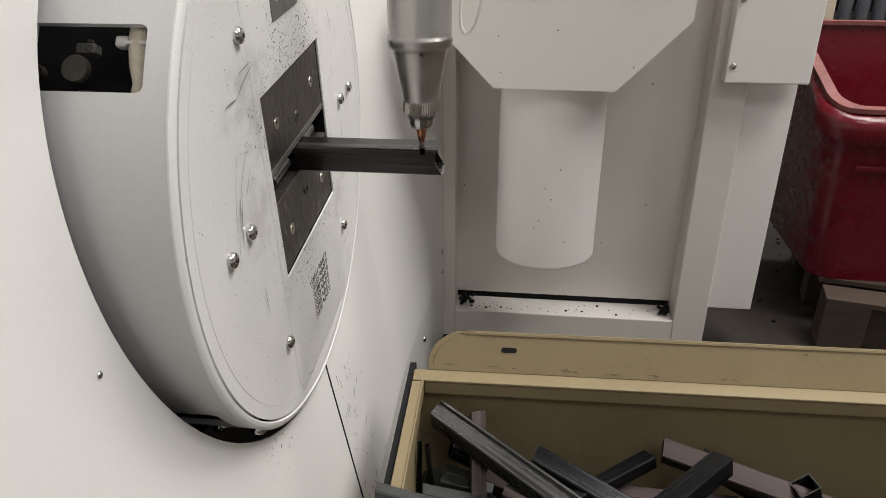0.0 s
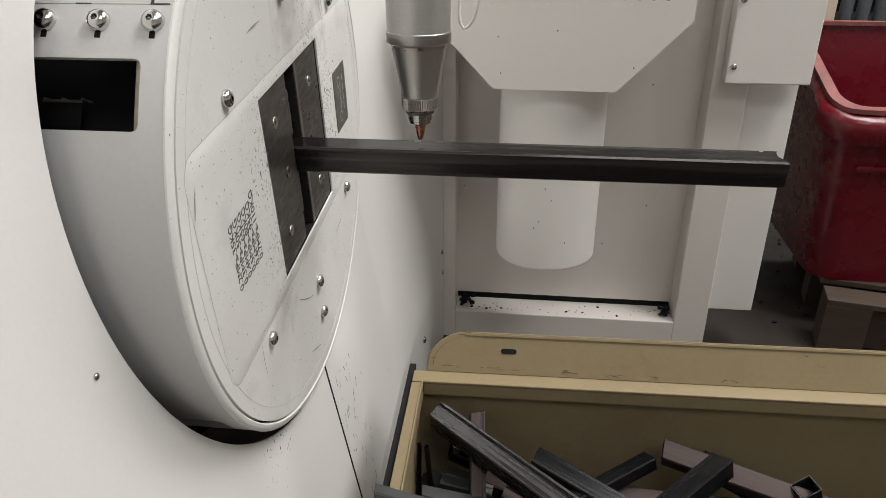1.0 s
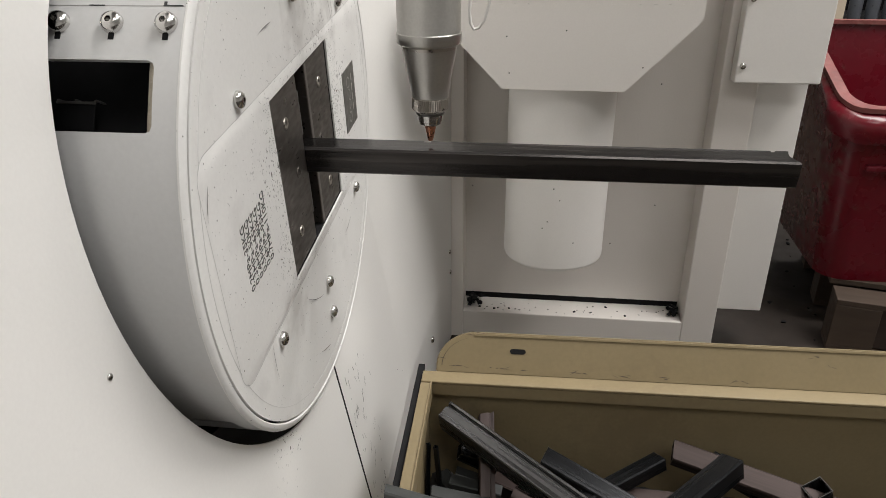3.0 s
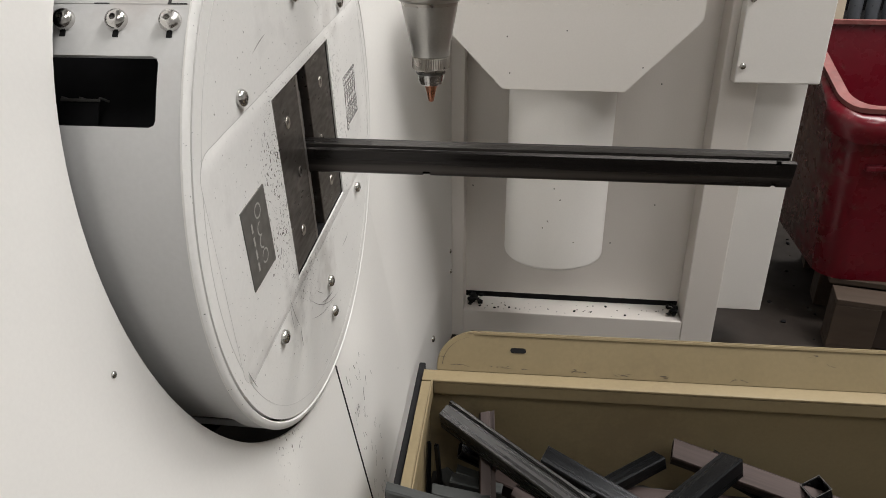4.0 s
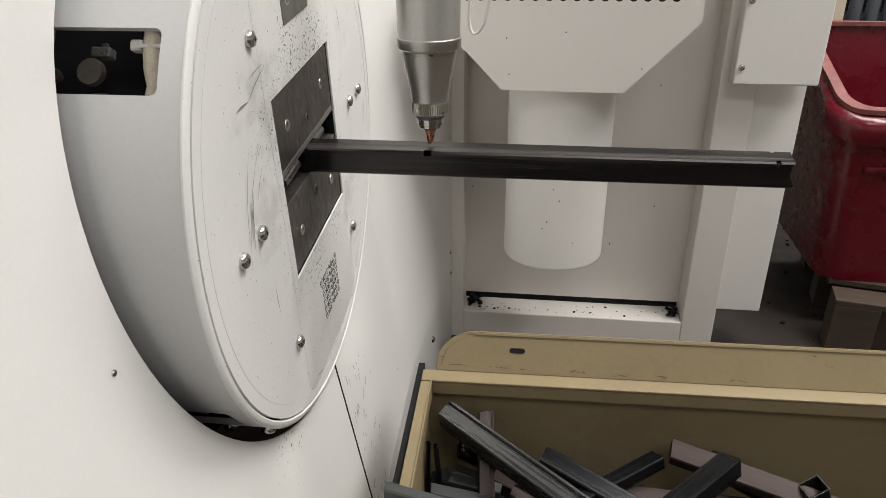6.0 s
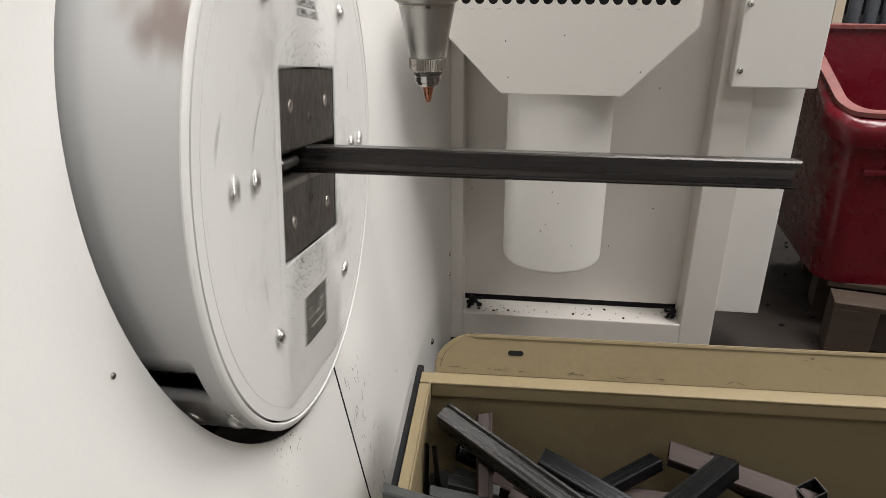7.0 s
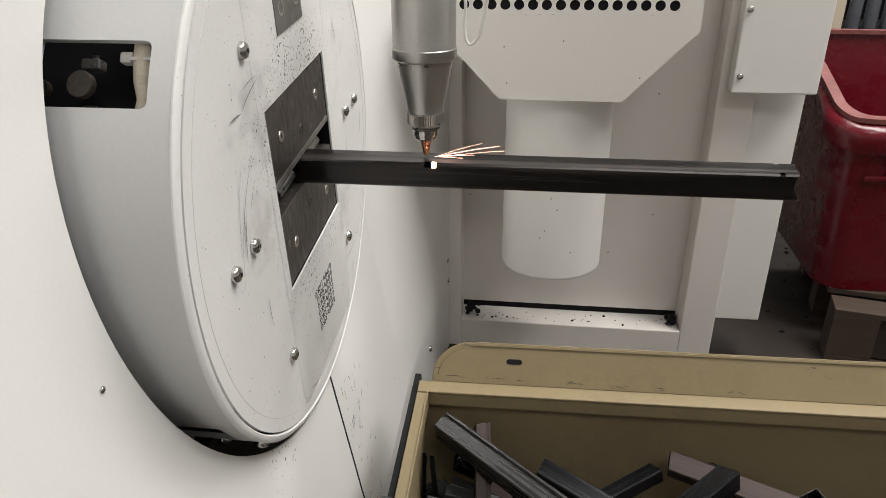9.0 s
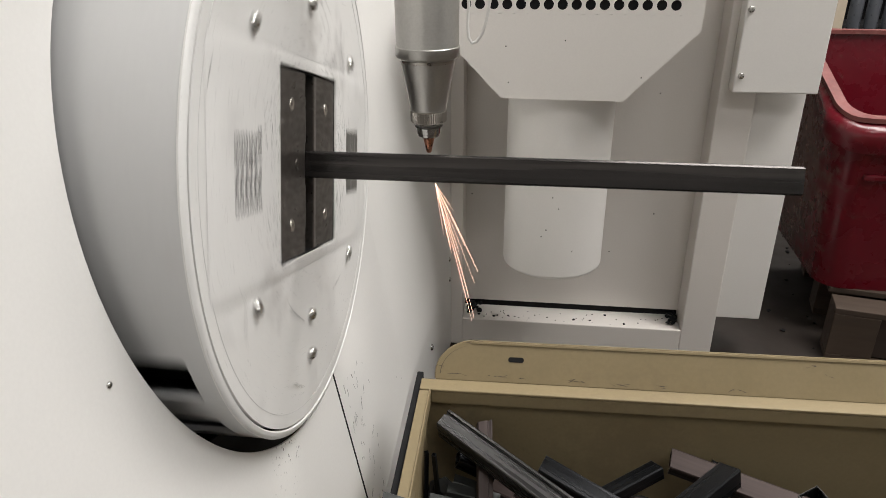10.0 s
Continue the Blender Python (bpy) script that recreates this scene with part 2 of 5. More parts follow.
FAINTGREY = material("grey_line_paint", (0.40, 0.395, 0.385), 0.45, vary=0.12, grain=160, blotch=20)
FAINT = material("faint_line_paint", (0.62, 0.615, 0.60), 0.45, vary=0.06, grain=160, blotch=12)
RED = material("red_plastic", (0.125, 0.006, 0.013), 0.28, vary=0.10, grain=70, blotch=4, bump=0.01, stains_and_tints=(((-0.30, 0.42, -0.45), 0.34, 0.50, (0.15, 0.098, 0.082), 0.9), ((-0.20, 0.47, -0.45), 0.25, 0.42, (0.16, 0.092, 0.076), 0.7), ((-0.10, 0.42, -0.80), 0.15, 0.34, (0.08, 0.048, 0.04), 0.9)))
REDDUST = material("dusty_red_plastic", (0.19, 0.055, 0.050), 0.6, vary=0.25, grain=60, blotch=9, bump=0.03, wear=0.6, wear_color=(0.28, 0.15, 0.125))
WOOD = material("pallet_wood", (0.058, 0.039, 0.027), 0.75, vary=0.25, grain=45, blotch=6, bump=0.06, stretch=(0.2, 1, 1))
WOODDARK = material("old_wood", (0.040, 0.026, 0.019), 0.8, vary=0.35, grain=45, blotch=8, bump=0.08, stretch=(0.15, 1, 1))
CONCRETE = material("stained_concrete", (0.019, 0.0125, 0.0087), 0.65, vary=0.25, grain=30, blotch=2.2, bump=0.05, spots=0.4, spot_scale=22)
WALLP = material("hall_wall", (0.80, 0.79, 0.77), 0.8, vary=0.06, grain=30, blotch=1.0)
CEILP = material("hall_ceiling", (0.82, 0.82, 0.81), 0.8, vary=0.05, grain=30, blotch=1.0)
BRAID = material("braided_sleeve", (0.40, 0.36, 0.29), 0.7, vary=0.2, grain=400, blotch=120, bump=0.1)
PLASTICW = material("white_plastic", (0.75, 0.74, 0.71), 0.4, vary=0.04, grain=100, blotch=10)
CREAM = material("cream_paint", (0.55, 0.47, 0.36), 0.5, vary=0.06, grain=60, blotch=4)
BOTTLE = material("grey_bottle", (0.06, 0.065, 0.075), 0.35, vary=0.15, grain=40, blotch=10)
LAMPGLOW = glow("lamp_diffuser", (1.0, 0.97, 0.92), 2.0)
SPARKM = glow("spark_fire", (1.0, 0.56, 0.42), 4.0)
SPARKCORE = glow("spark_core", (1.0, 0.74, 0.40), 2.4)
SPOTM = glow("white_hot_metal", (1.0, 0.72, 0.45), 9.0)

# ---- hall ----
tagged(to_object("floor", box(-6, 9, -7, 9, FLOOR - 0.1, FLOOR), CONCRETE), "dark stained concrete workshop floor with crumbs", "floor", kind="structure")
tagged(to_object("ceiling", box(-6, 9, -7, 9, CEIL, CEIL + 0.1), CEILP), "plain grey workshop ceiling", "ceiling", kind="structure")
for nm, b in (("wall_north", (-6, 9, 9, 9.1)), ("wall_south", (-6, 9, -7.1, -7)), ("wall_west", (-6.1, -6, -7, 9)), ("wall_east", (9, 9.1, -7, 9))):
    tagged(to_object(nm, box(*b, FLOOR, CEIL), WALLP), "plain painted workshop wall", "wall", kind="structure")
for x, y, watts in LAMPS:
    lamp = empty("ceiling_lamp", "wide white ceiling lamp with a glowing diffuser", "lamp", "ceiling lamps", pose(x, y, CEIL - 0.03))
    part("housing", box(-1.06, 1.06, -0.71, 0.71, -0.02, 0.03, 0.006), WALLP, lamp)
    part("diffuser", box(-1.02, 1.02, -0.67, 0.67, -0.034, -0.024), LAMPGLOW, lamp)
    data = bpy.data.lights.new("lamp_light", "AREA")
    data.shape, data.size, data.size_y, data.energy, data.color = "RECTANGLE", 2.0, 1.3, watts, (1.0, 0.972, 0.942)
    lo = new("lamp_light", data)
    lo.parent = lamp
    lo.location = (0, 0, -0.045)

# ---- machine cover: two leaning sheets with a round opening ----
OPEN = 0.428


def cover_face(y, z):
    return (-0.087 + 0.02 * y - 0.167 * z, y, z)


def crease(y):
    """Height of the bend below which the sheets hang plumb; it rises towards the stand."""
    return -0.809 + 0.13 * max(0.0, y - 0.0485)


def half_cover(side):
    edge = 0.0485 if side < 0 else 0.0545
    far = -2.2 if side < 0 else 0.46
    a0 = math.asin(edge / OPEN)
    pts = [(edge, crease(edge))]
    n = 72
    for i in range(n + 1):
        w = -math.pi / 2 + a0 - (math.pi + 2 * a0) * i / n if side < 0 else -math.pi / 2 + a0 + (math.pi - 2 * a0) * i / n
        pts.append((OPEN * math.cos(w), OPEN * math.sin(w)))
    pts += [(edge, 1.3), (far, 1.3), (far, crease(far))]
    return slab(pts, cover_face, (-0.003, 0, 0))


def skirt_face(y, z):
    return (cover_face(y, crease(y))[0], y, z)


def half_skirt(side):
    edge, far = (0.0485, -2.2) if side < 0 else (0.0545, 0.46)
    return slab([(edge, crease(edge)), (far, crease(far)), (far, FLOOR), (edge, FLOOR)], skirt_face, (-0.003, 0, 0))


def corner_curve():
    """The sheet swings round from the cover to the stand's post in one soft bend."""
    bm = bmesh.new()
    grids = []
    for back in (0.0, -0.003):
        grid = []
        for i in range(15):
            u = i / 14
            y = 0.46 + 0.537 * u
            zs = [FLOOR, 0.5 * (FLOOR + crease(y)), crease(y) - 0.012, crease(y)] + [crease(y) + (1.3 - crease(y)) * f for f in (0.006, 0.08, 0.2, 0.4, 0.7, 1.0)]
            row = []
            for z in zs:
                x = (skirt_face if z < crease(y) else cover_face)(y, z)[0]
                row.append(bm.verts.new((x + (0.0965 - x) * u ** 1.3 + back, y, z)))
            grid.append(row)
        grids.append(grid)
    for grid in grids:
        for p, q in zip(grid, grid[1:]):
            for k in range(len(p) - 1):
                bm.faces.new((p[k], q[k], q[k + 1], p[k + 1]))
    bmesh.ops.recalc_face_normals(bm, faces=bm.faces)
    return bm


def on_corner(y, z):
    u = (y - 0.46) / 0.537
    x = (skirt_face if z < crease(y) else cover_face)(y, z)[0]
    return (x + (0.0965 - x) * max(0.0, u) ** 1.3, y, z)


cover = empty("machine_cover", "white enamelled sheet-metal machine cover with round opening", "machine")
part("cover_sheet", half_cover(-1), WHITE, cover)
part("cover_sheet", half_cover(1), WHITE, cover)
part("cover_skirt", half_skirt(-1), WHITE, cover, "plumb lower sheet below a bend")
part("cover_skirt", half_skirt(1), WHITE, cover, "plumb lower sheet below a bend")
part("corner_curve", corner_curve(), WHITE, cover, "softly bent white corner sheet", smooth=True)
# black strips cover the open seam: the gap's shade as colour
part("seam_gasket", slab([(0.0505, FLOOR), (0.0530, FLOOR), (0.0530, -0.8086), (0.0505, -0.8090)], lambda u, v: tuple(Vector(skirt_face(u, v)) + Vector((0.0004, 0, 0))), (-0.006, 0, 0)), BLACK, cover, "black strip standing in for the dark seam between the sheets")
part("seam_gasket", slab([(0.0490, -0.8088), (0.0546, -0.8082), (0.0546, -0.4215), (0.0484, -0.4225)], lambda u, v: tuple(Vector(cover_face(u, v)) + Vector((0.0004, 0, 0))), (-0.006, 0, 0)), BLACK, cover, "black strip standing in for the dark seam between the sheets")
# added backing and tunnel, black in place of the shade inside the machine
part("inner_frame", box(-0.62, -0.60, -2.2, 0.99, FLOOR, 1.3), BLACK, cover, "black backing standing in for the machine's shaded inside")
part("opening_trim", lathe([(-0.16, 0.445), (-0.5, 0.445), (-0.5, 0.448), (-0.16, 0.448)], "x", 96, closed=True), BLACK, cover, "black tunnel standing in for the shade behind the opening")
for y, z, r in ((-0.463, -0.083, 0.004), (0.735, -0.799, 0.010), (0.975, -0.628, 0.0075), (0.978, -0.700, 0.0075)):
    b = dome_head(r, r * 0.7)
    bmesh.ops.transform(b, matrix=Matrix.Translation(on_corner(y, z) if y > 0.46 else cover_face(y, z)), verts=b.verts)
    part("cover_screw", b, STEEL, cover, "small steel screw", smooth=True)

rng = random.Random(21)
marks = bmesh.new()
for k in range(46):
    y, z = 0.075 + abs(rng.gauss(0, 0.06)), rng.uniform(-0.79, -0.47)
    L, w, lean = rng.uniform(0.002, 0.011), rng.uniform(0.0003, 0.0009), rng.gauss(0.25, 0.3)
    quad = []
    for a, b in ((-w, -L), (w, -L), (w, L), (-w, L)):
        x, yy, zz = cover_face(y + a + lean * b, z + b)
        quad.append(marks.verts.new((x + 0.0006, yy, zz)))
    marks.faces.new(quad)
for k in range(20):
    y, z, w = rng.uniform(-0.8, 0.44), rng.uniform(-0.7, 0.3), rng.uniform(0.0006, 0.0016)
    if math.hypot(y, z) > 0.45:
        quad = []
        for a, b in ((-w, -w), (w, -w), (w, w * 1.6), (-w, w)):
            x, yy, zz = cover_face(y + a, z + b)
            quad.append(marks.verts.new((x + 0.0006, yy, zz)))
        marks.faces.new(quad)
tagged(part("scratching", marks, INK, cover, "short black scratch marks"), kind="stuff")

# ---- rotary chuck ----
chuck = empty("rotary_chuck", "white round tube-laser chuck with steel jaws, turning", "chuck")
WIN = 0.136          # half side of the square jaw window
RAD = 0.411


def face_plate():
    bm = bmesh.new()
    n = 96
    rings = []
    steps = [0.0, 0.34, 0.7, 1.0]
    for k, s in enumerate(steps):
        ring = []
        for i in range(n):
            w = 2 * math.pi * (i + 0.0) / n
            c, d = math.cos(w), math.sin(w)
            q = WIN / max(abs(c), abs(d))
            r = q + (0.3942 - q) * s
            ring.append(bm.verts.new((0.0, r * c, r * d)))
        rings.append(ring)
    inner = [bm.verts.new(v.co + Vector((-0.012, 0, 0))) for v in rings[0]]
    outer = [bm.verts.new(v.co + Vector((-0.016, 0, 0))) for v in rings[-1]]
    rings = [inner] + rings + [outer]
    for p, q in zip(rings, rings[1:]):
        for i in range(n):
            j = (i + 1) % n
            bm.faces.new((p[i], q[i], q[j], p[j]))
    bmesh.ops.recalc_face_normals(bm, faces=bm.faces)
    return bm


part("face_plate", face_plate(), PLATE, chuck, "scuffed white round face plate")
part("rim_bead", lathe([(-0.016, 0.3972), (-0.0015, 0.3972), (0.0005, 0.3990), (0.0, 0.4030), (-0.0012, 0.4060), (-0.0032, RAD - 0.0025), (-0.0055, RAD - 0.0028), (-0.0065, 0.4065), (-0.016, 0.4060)], "x", 128, closed=True), PLATE, chuck, "rounded white rim", smooth=True)
part("rim_groove", lathe([(-0.015, 0.3935), (-0.010, 0.3935), (-0.010, 0.3980), (-0.015, 0.3980)], "x", 128, closed=True), BLACK, chuck, "thin dark groove")
part("edge_line", lathe([(-0.0005, 0.3745), (0.0003, 0.3745), (0.0003, 0.3754), (-0.0005, 0.3754)], "x", 128, closed=True), FAINT, chuck, "faint line near the rim")

# raised cover strip across the plate, with the jaw window cut through it
def ribbon(loop_a, loop_b):
    bm = bmesh.new()
    p, q = ([bm.verts.new(v) for v in loop] for loop in (loop_a, loop_b))
    n = len(p)
    for i in range(n):
        bm.faces.new((p[i], p[(i + 1) % n], q[(i + 1) % n], q[i]))
    bmesh.ops.recalc_face_normals(bm, faces=bm.faces)
    return bm


def cover_strip():
    bm = bmesh.new()
    rows = []
    for inset, x in ((0.0, -0.001), (0.0, 0.0001), (0.003, 0.0005), (0.007, 0.0014)):
        rows.append([bm.verts.new((x, u, v)) for u, v in rounded(-0.356 + inset, 0.356 - inset, -0.154 + inset, 0.154 - inset, 0.030 - inset)])
    n = len(rows[0])
    for p, q in zip(rows, rows[1:]):
        for i in range(n):
            bm.faces.new((p[i], p[(i + 1) % n], q[(i + 1) % n], q[i]))
    h = WIN + 0.0004
    top = [bm.verts.new((0.0014, u, v)) for u, v in ((-h, -h), (h, -h), (h, h), (-h, h))]
    low = [bm.verts.new((-0.001, v.co.y, v.co.z)) for v in top]
    for i in range(4):
        bm.faces.new((top[i], top[(i + 1) % 4], low[(i + 1) % 4], low[i]))
    edges = [bm.edges.get((r[i], r[(i + 1) % len(r)])) for r in (rows[-1], top) for i in range(len(r))]
    bmesh.ops.triangle_fill(bm, edges=edges, use_beauty=True)
    bmesh.ops.recalc_face_normals(bm, faces=bm.faces)
    return bm


part("cover_strip", cover_strip(), PLATE, chuck, "slightly raised white cover strip", smooth=True)
part("strip_joint", ribbon([(0.0004, u, v) for u, v in rounded(-0.3568, 0.3568, -0.1548, 0.1548, 0.0308)], [(0.0004, u, v) for u, v in rounded(-0.3562, 0.3562, -0.1542, 0.1542, 0.0302)]), FAINTGREY, chuck, "fine grey joint round the strip")

# soot and spatter thrown on the plate round the jaw window
rng = random.Random(33)
soot = bmesh.new()
for k in range(760):
    edge, along = rng.choice((0, 0, 0, 1, 1, 2, 3)), rng.uniform(-0.15, 0.15)
    off = WIN + 0.002 + abs(rng.gauss(0, 0.022))
    y, z = ((off, along), (-off, along), (along, off), (along, -off))[edge]
    if abs(y) < WIN + 0.001 and abs(z) < WIN + 0.001:
        continue
    L, w = rng.uniform(0.0004, 0.0016) * rng.choice((1, 1, 1, 2)), rng.uniform(0.0002, 0.0006)
    a = math.atan2(z, y) + rng.gauss(0, 0.5)
    x = 0.0018 if abs(z) < 0.147 and abs(y) < 0.349 else 0.0007
    soot.faces.new([soot.verts.new((x, y + p * math.cos(a) - q * math.sin(a), z + p * math.sin(a) + q * math.cos(a))) for p, q in ((-L, 0), (0, -w), (L, 0), (0, w))])
for k in range(150):
    r, a = rng.uniform(0.16, 0.385), rng.uniform(0, 2 * math.pi)
    w = rng.uniform(0.0004, 0.0011)
    soot.faces.new([soot.verts.new((0.0018, r * math.cos(a) + p, r * math.sin(a) + q)) for p, q in ((-w, 0), (0, -w), (w * 1.3, 0), (0, w * 1.5))])
bmesh.ops.recalc_face_normals(soot, faces=soot.faces)
tagged(part("spatter", soot, INK, chuck, "black specks of soot and slag"), kind="stuff")

# dark scuffs on the plate
def scuff(points, w):
    bm = bmesh.new()
    pts = [Vector((0.0019, y, z)) for y, z in points]
    rows = []
    for i, p in enumerate(pts):
        way = (pts[min(i + 1, len(pts) - 1)] - pts[max(i - 1, 0)]).normalized()
        side = way.cross(Vector((1, 0, 0))) * w * math.sin(math.pi * (i + 0.3) / (len(pts) - 0.4))
        rows.append((bm.verts.new(p + side), bm.verts.new(p - side)))
    for a, b in zip(rows, rows[1:]):
        bm.faces.new((a[0], a[1], b[1], b[0]))
    bmesh.ops.recalc_face_normals(bm, faces=bm.faces)
    return bm


SCUFF = material("scuffed_paint", (0.22, 0.215, 0.21), 0.5, vary=0.3, grain=300, blotch=60)
for a0, a1, r0, r1, w in ((76, 92, 0.245, 0.262, 0.0011), (78, 88, 0.255, 0.252, 0.0007), (70, 80, 0.215, 0.235, 0.0006), (112, 122, 0.24, 0.26, 0.0009), (-60, -50, 0.25, 0.27, 0.0008), (255, 264, 0.33, 0.345, 0.0009), (160, 166, 0.36, 0.365, 0.0008), (20, 27, 0.37, 0.372, 0.0008), (38, 52, 0.232, 0.262, 0.0008), (52, 56, 0.262, 0.292, 0.0013), (38, 47, 0.238, 0.270, 0.0006), (60, 97, 0.22, 0.285, 0.0006), (64, 90, 0.255, 0.275, 0.0005), (-120, -98, 0.22, 0.24, 0.0007), (-150, -140, 0.30, 0.34, 0.0006)):
    pts = [((r0 + (r1 - r0) * k / 8) * math.cos(radians(a0 + (a1 - a0) * k / 8)), (r0 + (r1 - r0) * k / 8) * math.sin(radians(a0 + (a1 - a0) * k / 8))) for k in range(9)]
    part("scuff", scuff(pts, w), SCUFF, chuck, "dark scuff mark")

# windows through the drum's side: start angle and width in degrees
WINDOWS = [(31.0, 9.7), (49.0, 9.5), (119.0, 9.7), (143.2, 9.8), (211.5, 9.7), (229.2, 9.7), (299.0, 9.7), (323.0, 9.7)]
WX0, WX1 = -0.152, -0.036


def drum_shell():
    bm = bmesh.new()
    angles = sorted({round(a, 3) for a in [i * 3.0 for i in range(120)] if all(not (s - 0.8 < a < s + w + 0.8) for s, w in WINDOWS)} | {round(s + w * f, 3) for s, w in WINDOWS for f in (0, 0.03, 0.10, 0.3, 0.5, 0.7, 0.90, 0.97, 1)})
    xs = [-0.008, -0.020, WX1, WX1 - 0.002, WX1 - 0.0068, (WX0 + WX1) / 2, WX0, -0.20, -0.42]
    grids = []
    for r in (0.4075, 0.4005):
        grids.append([[bm.verts.new((x, r * math.cos(radians(a)), r * math.sin(radians(a)))) for x in xs] for a in angles])
    n = len(angles)
    for i in range(n):
        j = (i + 1) % n
        mid = angles[i] + ((angles[j] - angles[i]) % 360) / 2
        inside = any(s < mid < s + w for s, w in WINDOWS)
        first = any(s < mid < s + 0.10 * w for s, w in WINDOWS)
        lead = any(s < mid < s + 0.03 * w for s, w in WINDOWS)
        last = any(s + 0.90 * w < mid < s + w for s, w in WINDOWS)
        tail = any(s + 0.97 * w < mid < s + w for s, w in WINDOWS)
        a, b = grids
        for k in range(len(xs) - 1):
            if not (inside and 2 <= k <= 5):
                bm.faces.new((a[i][k], a[j][k], a[j][k + 1], a[i][k + 1]))
                bm.faces.new((b[i][k + 1], b[j][k + 1], b[j][k], b[i][k]))
            elif (lead or tail) and k == 2:
                bm.faces.new((a[i][k], a[j][k], a[j][k + 1], a[i][k + 1]))
                bm.faces.new((b[i][k + 1], b[j][k + 1], b[j][k], b[i][k]))
            elif (first and k == 2) or (lead and k == 3):      # rounded window corners
                bm.faces.new((a[i][k], a[j][k], a[i][k + 1]))
                bm.faces.new((b[i][k], b[i][k + 1], b[j][k]))
            elif (last and k == 2) or (tail and k == 3):
                bm.faces.new((a[i][k], a[j][k], a[j][k + 1]))
                bm.faces.new((b[i][k], b[j][k + 1], b[j][k]))
    edges = [e for e in bm.edges if e.is_boundary]
    lookup = {}
    for i in range(n):
        for k in range(len(xs)):
            lookup[grids[0][i][k]] = grids[1][i][k]
    for e in edges:
        u, v = e.verts
        if u in lookup and v in lookup:
            bm.faces.new((u, v, lookup[v], lookup[u]))
    bmesh.ops.recalc_face_normals(bm, faces=bm.faces)
    return bm


drum = part("drum", drum_shell(), DRUM, chuck, "grey-white drum with square side windows", smooth=True)
# core and back are black to give the drum's hollow its shade
part("drum_core", lathe([(-0.02, 0.335), (-0.42, 0.335)], "x", 64, cap=False), BLACK, chuck, "black cylinder standing in for the drum's shaded inside", smooth=True)
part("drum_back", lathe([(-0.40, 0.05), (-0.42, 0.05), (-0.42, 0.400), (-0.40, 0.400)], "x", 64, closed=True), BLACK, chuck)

# button-head screws on the plate and on the drum
for a in (90, -90):
    for r in (0.235, 0.299):
        b = dome_head(0.0105, 0.0085)
        bmesh.ops.transform(b, matrix=Matrix.Translation((0.0005, r * math.cos(radians(a)), r * math.sin(radians(a)))), verts=b.verts)
        part("dome_screw", b, STEEL, chuck, "bright button-head screw", smooth=True)
for a in (37.5, 142.5, -37.5, -142.5):
    b = dome_head(0.0105, 0.0085)
    bmesh.ops.transform(b, matrix=Matrix.Translation((0.0005, 0.284 * math.cos(radians(a)), 0.284 * math.sin(radians(a)))), verts=b.verts)
    part("dome_screw", b, STEEL, chuck, "bright button-head screw", smooth=True)
for a in (138, 318):
    for x in (-0.028, -0.083, -0.138):
        b = dome_head(0.0112, 0.0095)
        bmesh.ops.transform(b, matrix=Matrix.Rotation(radians(a), 4, "X") @ Matrix.Translation((x, 0.4075, 0)) @ Matrix.Rotation(radians(90), 4, "Z"), verts=b.verts)
        part("dome_screw", b, STEEL, chuck, "bright button-head screw", smooth=True)

for a in (135.4, 315.4):
    part("joint_line", box(-0.16, -0.013, 0.4072, 0.4078, -0.0003, 0.0003, 0, Matrix.Rotation(radians(a), 4, "X")), FAINTGREY, drum, "fine grey sheet joint")
    part("joint_tick", box(-0.034, -0.014, 0.4072, 0.4080, -0.0008, 0.0005, 0, Matrix.Rotation(radians(a), 4, "X")), DARKGREY, drum, "dark end of the joint")
    part("joint_tick", box(-0.0335, -0.0305, 0.4072, 0.4080, -0.0045, -0.0008, 0, Matrix.Rotation(radians(a), 4, "X")), DARKGREY, drum, "dark end of the joint")
    part("joint_tick", box(-0.110, -0.094, 0.4072, 0.4080, -0.0006, 0.0004, 0, Matrix.Rotation(radians(a), 4, "X")), DARKGREY, drum, "dark smudge on the joint")
# uncut notches: raised black patches carry the shade of the gaps
for a in (140.3, 320.3):
    for x in (-0.028, -0.083, -0.138):
        part("drain_slot", box(x - 0.003, x + 0.003, 0.4070, 0.4079, -0.0075, 0.0005, 0.0003, Matrix.Rotation(radians(a), 4, "X")), BLACK, drum, "black patch standing in for the dark notch under a screw")

# clamping jaws in the window, a slot as wide as the tube between them
HALF = 0.020
for s in (-1, 1):
    jaw = part("jaw", box(-0.05, -0.0015, min(s * (HALF + 0.0005), s * (WIN - 0.003)), max(s * (HALF + 0.0005), s * (WIN - 0.003)), -WIN + 0.003, WIN - 0.003, 0.0015), JAW, chuck, "dark worn steel clamping jaw")
    for z in (-0.085, 0.0, 0.085):
        yb = s * (0.083 if z else 0.060)
        b = lathe([(0, 0.0085), (0.0012, 0.008), (0.0012, 0.0045), (-0.003, 0.0045), (-0.003, 0.0004)], "x", 18, cap=False)
        bmesh.ops.transform(b, matrix=Matrix.Translation((-0.0013, yb, z)), verts=b.verts)
        part("socket_screw", b, KNURL if z else JAW, jaw, "", smooth=True)
part("jaw_edge", box(-0.0017, -0.0009, HALF + 0.002, HALF + 0.011, -WIN + 0.004, WIN - 0.004, 0.0003), JAWEDGE, chuck, "paler ground edge of the jaw")
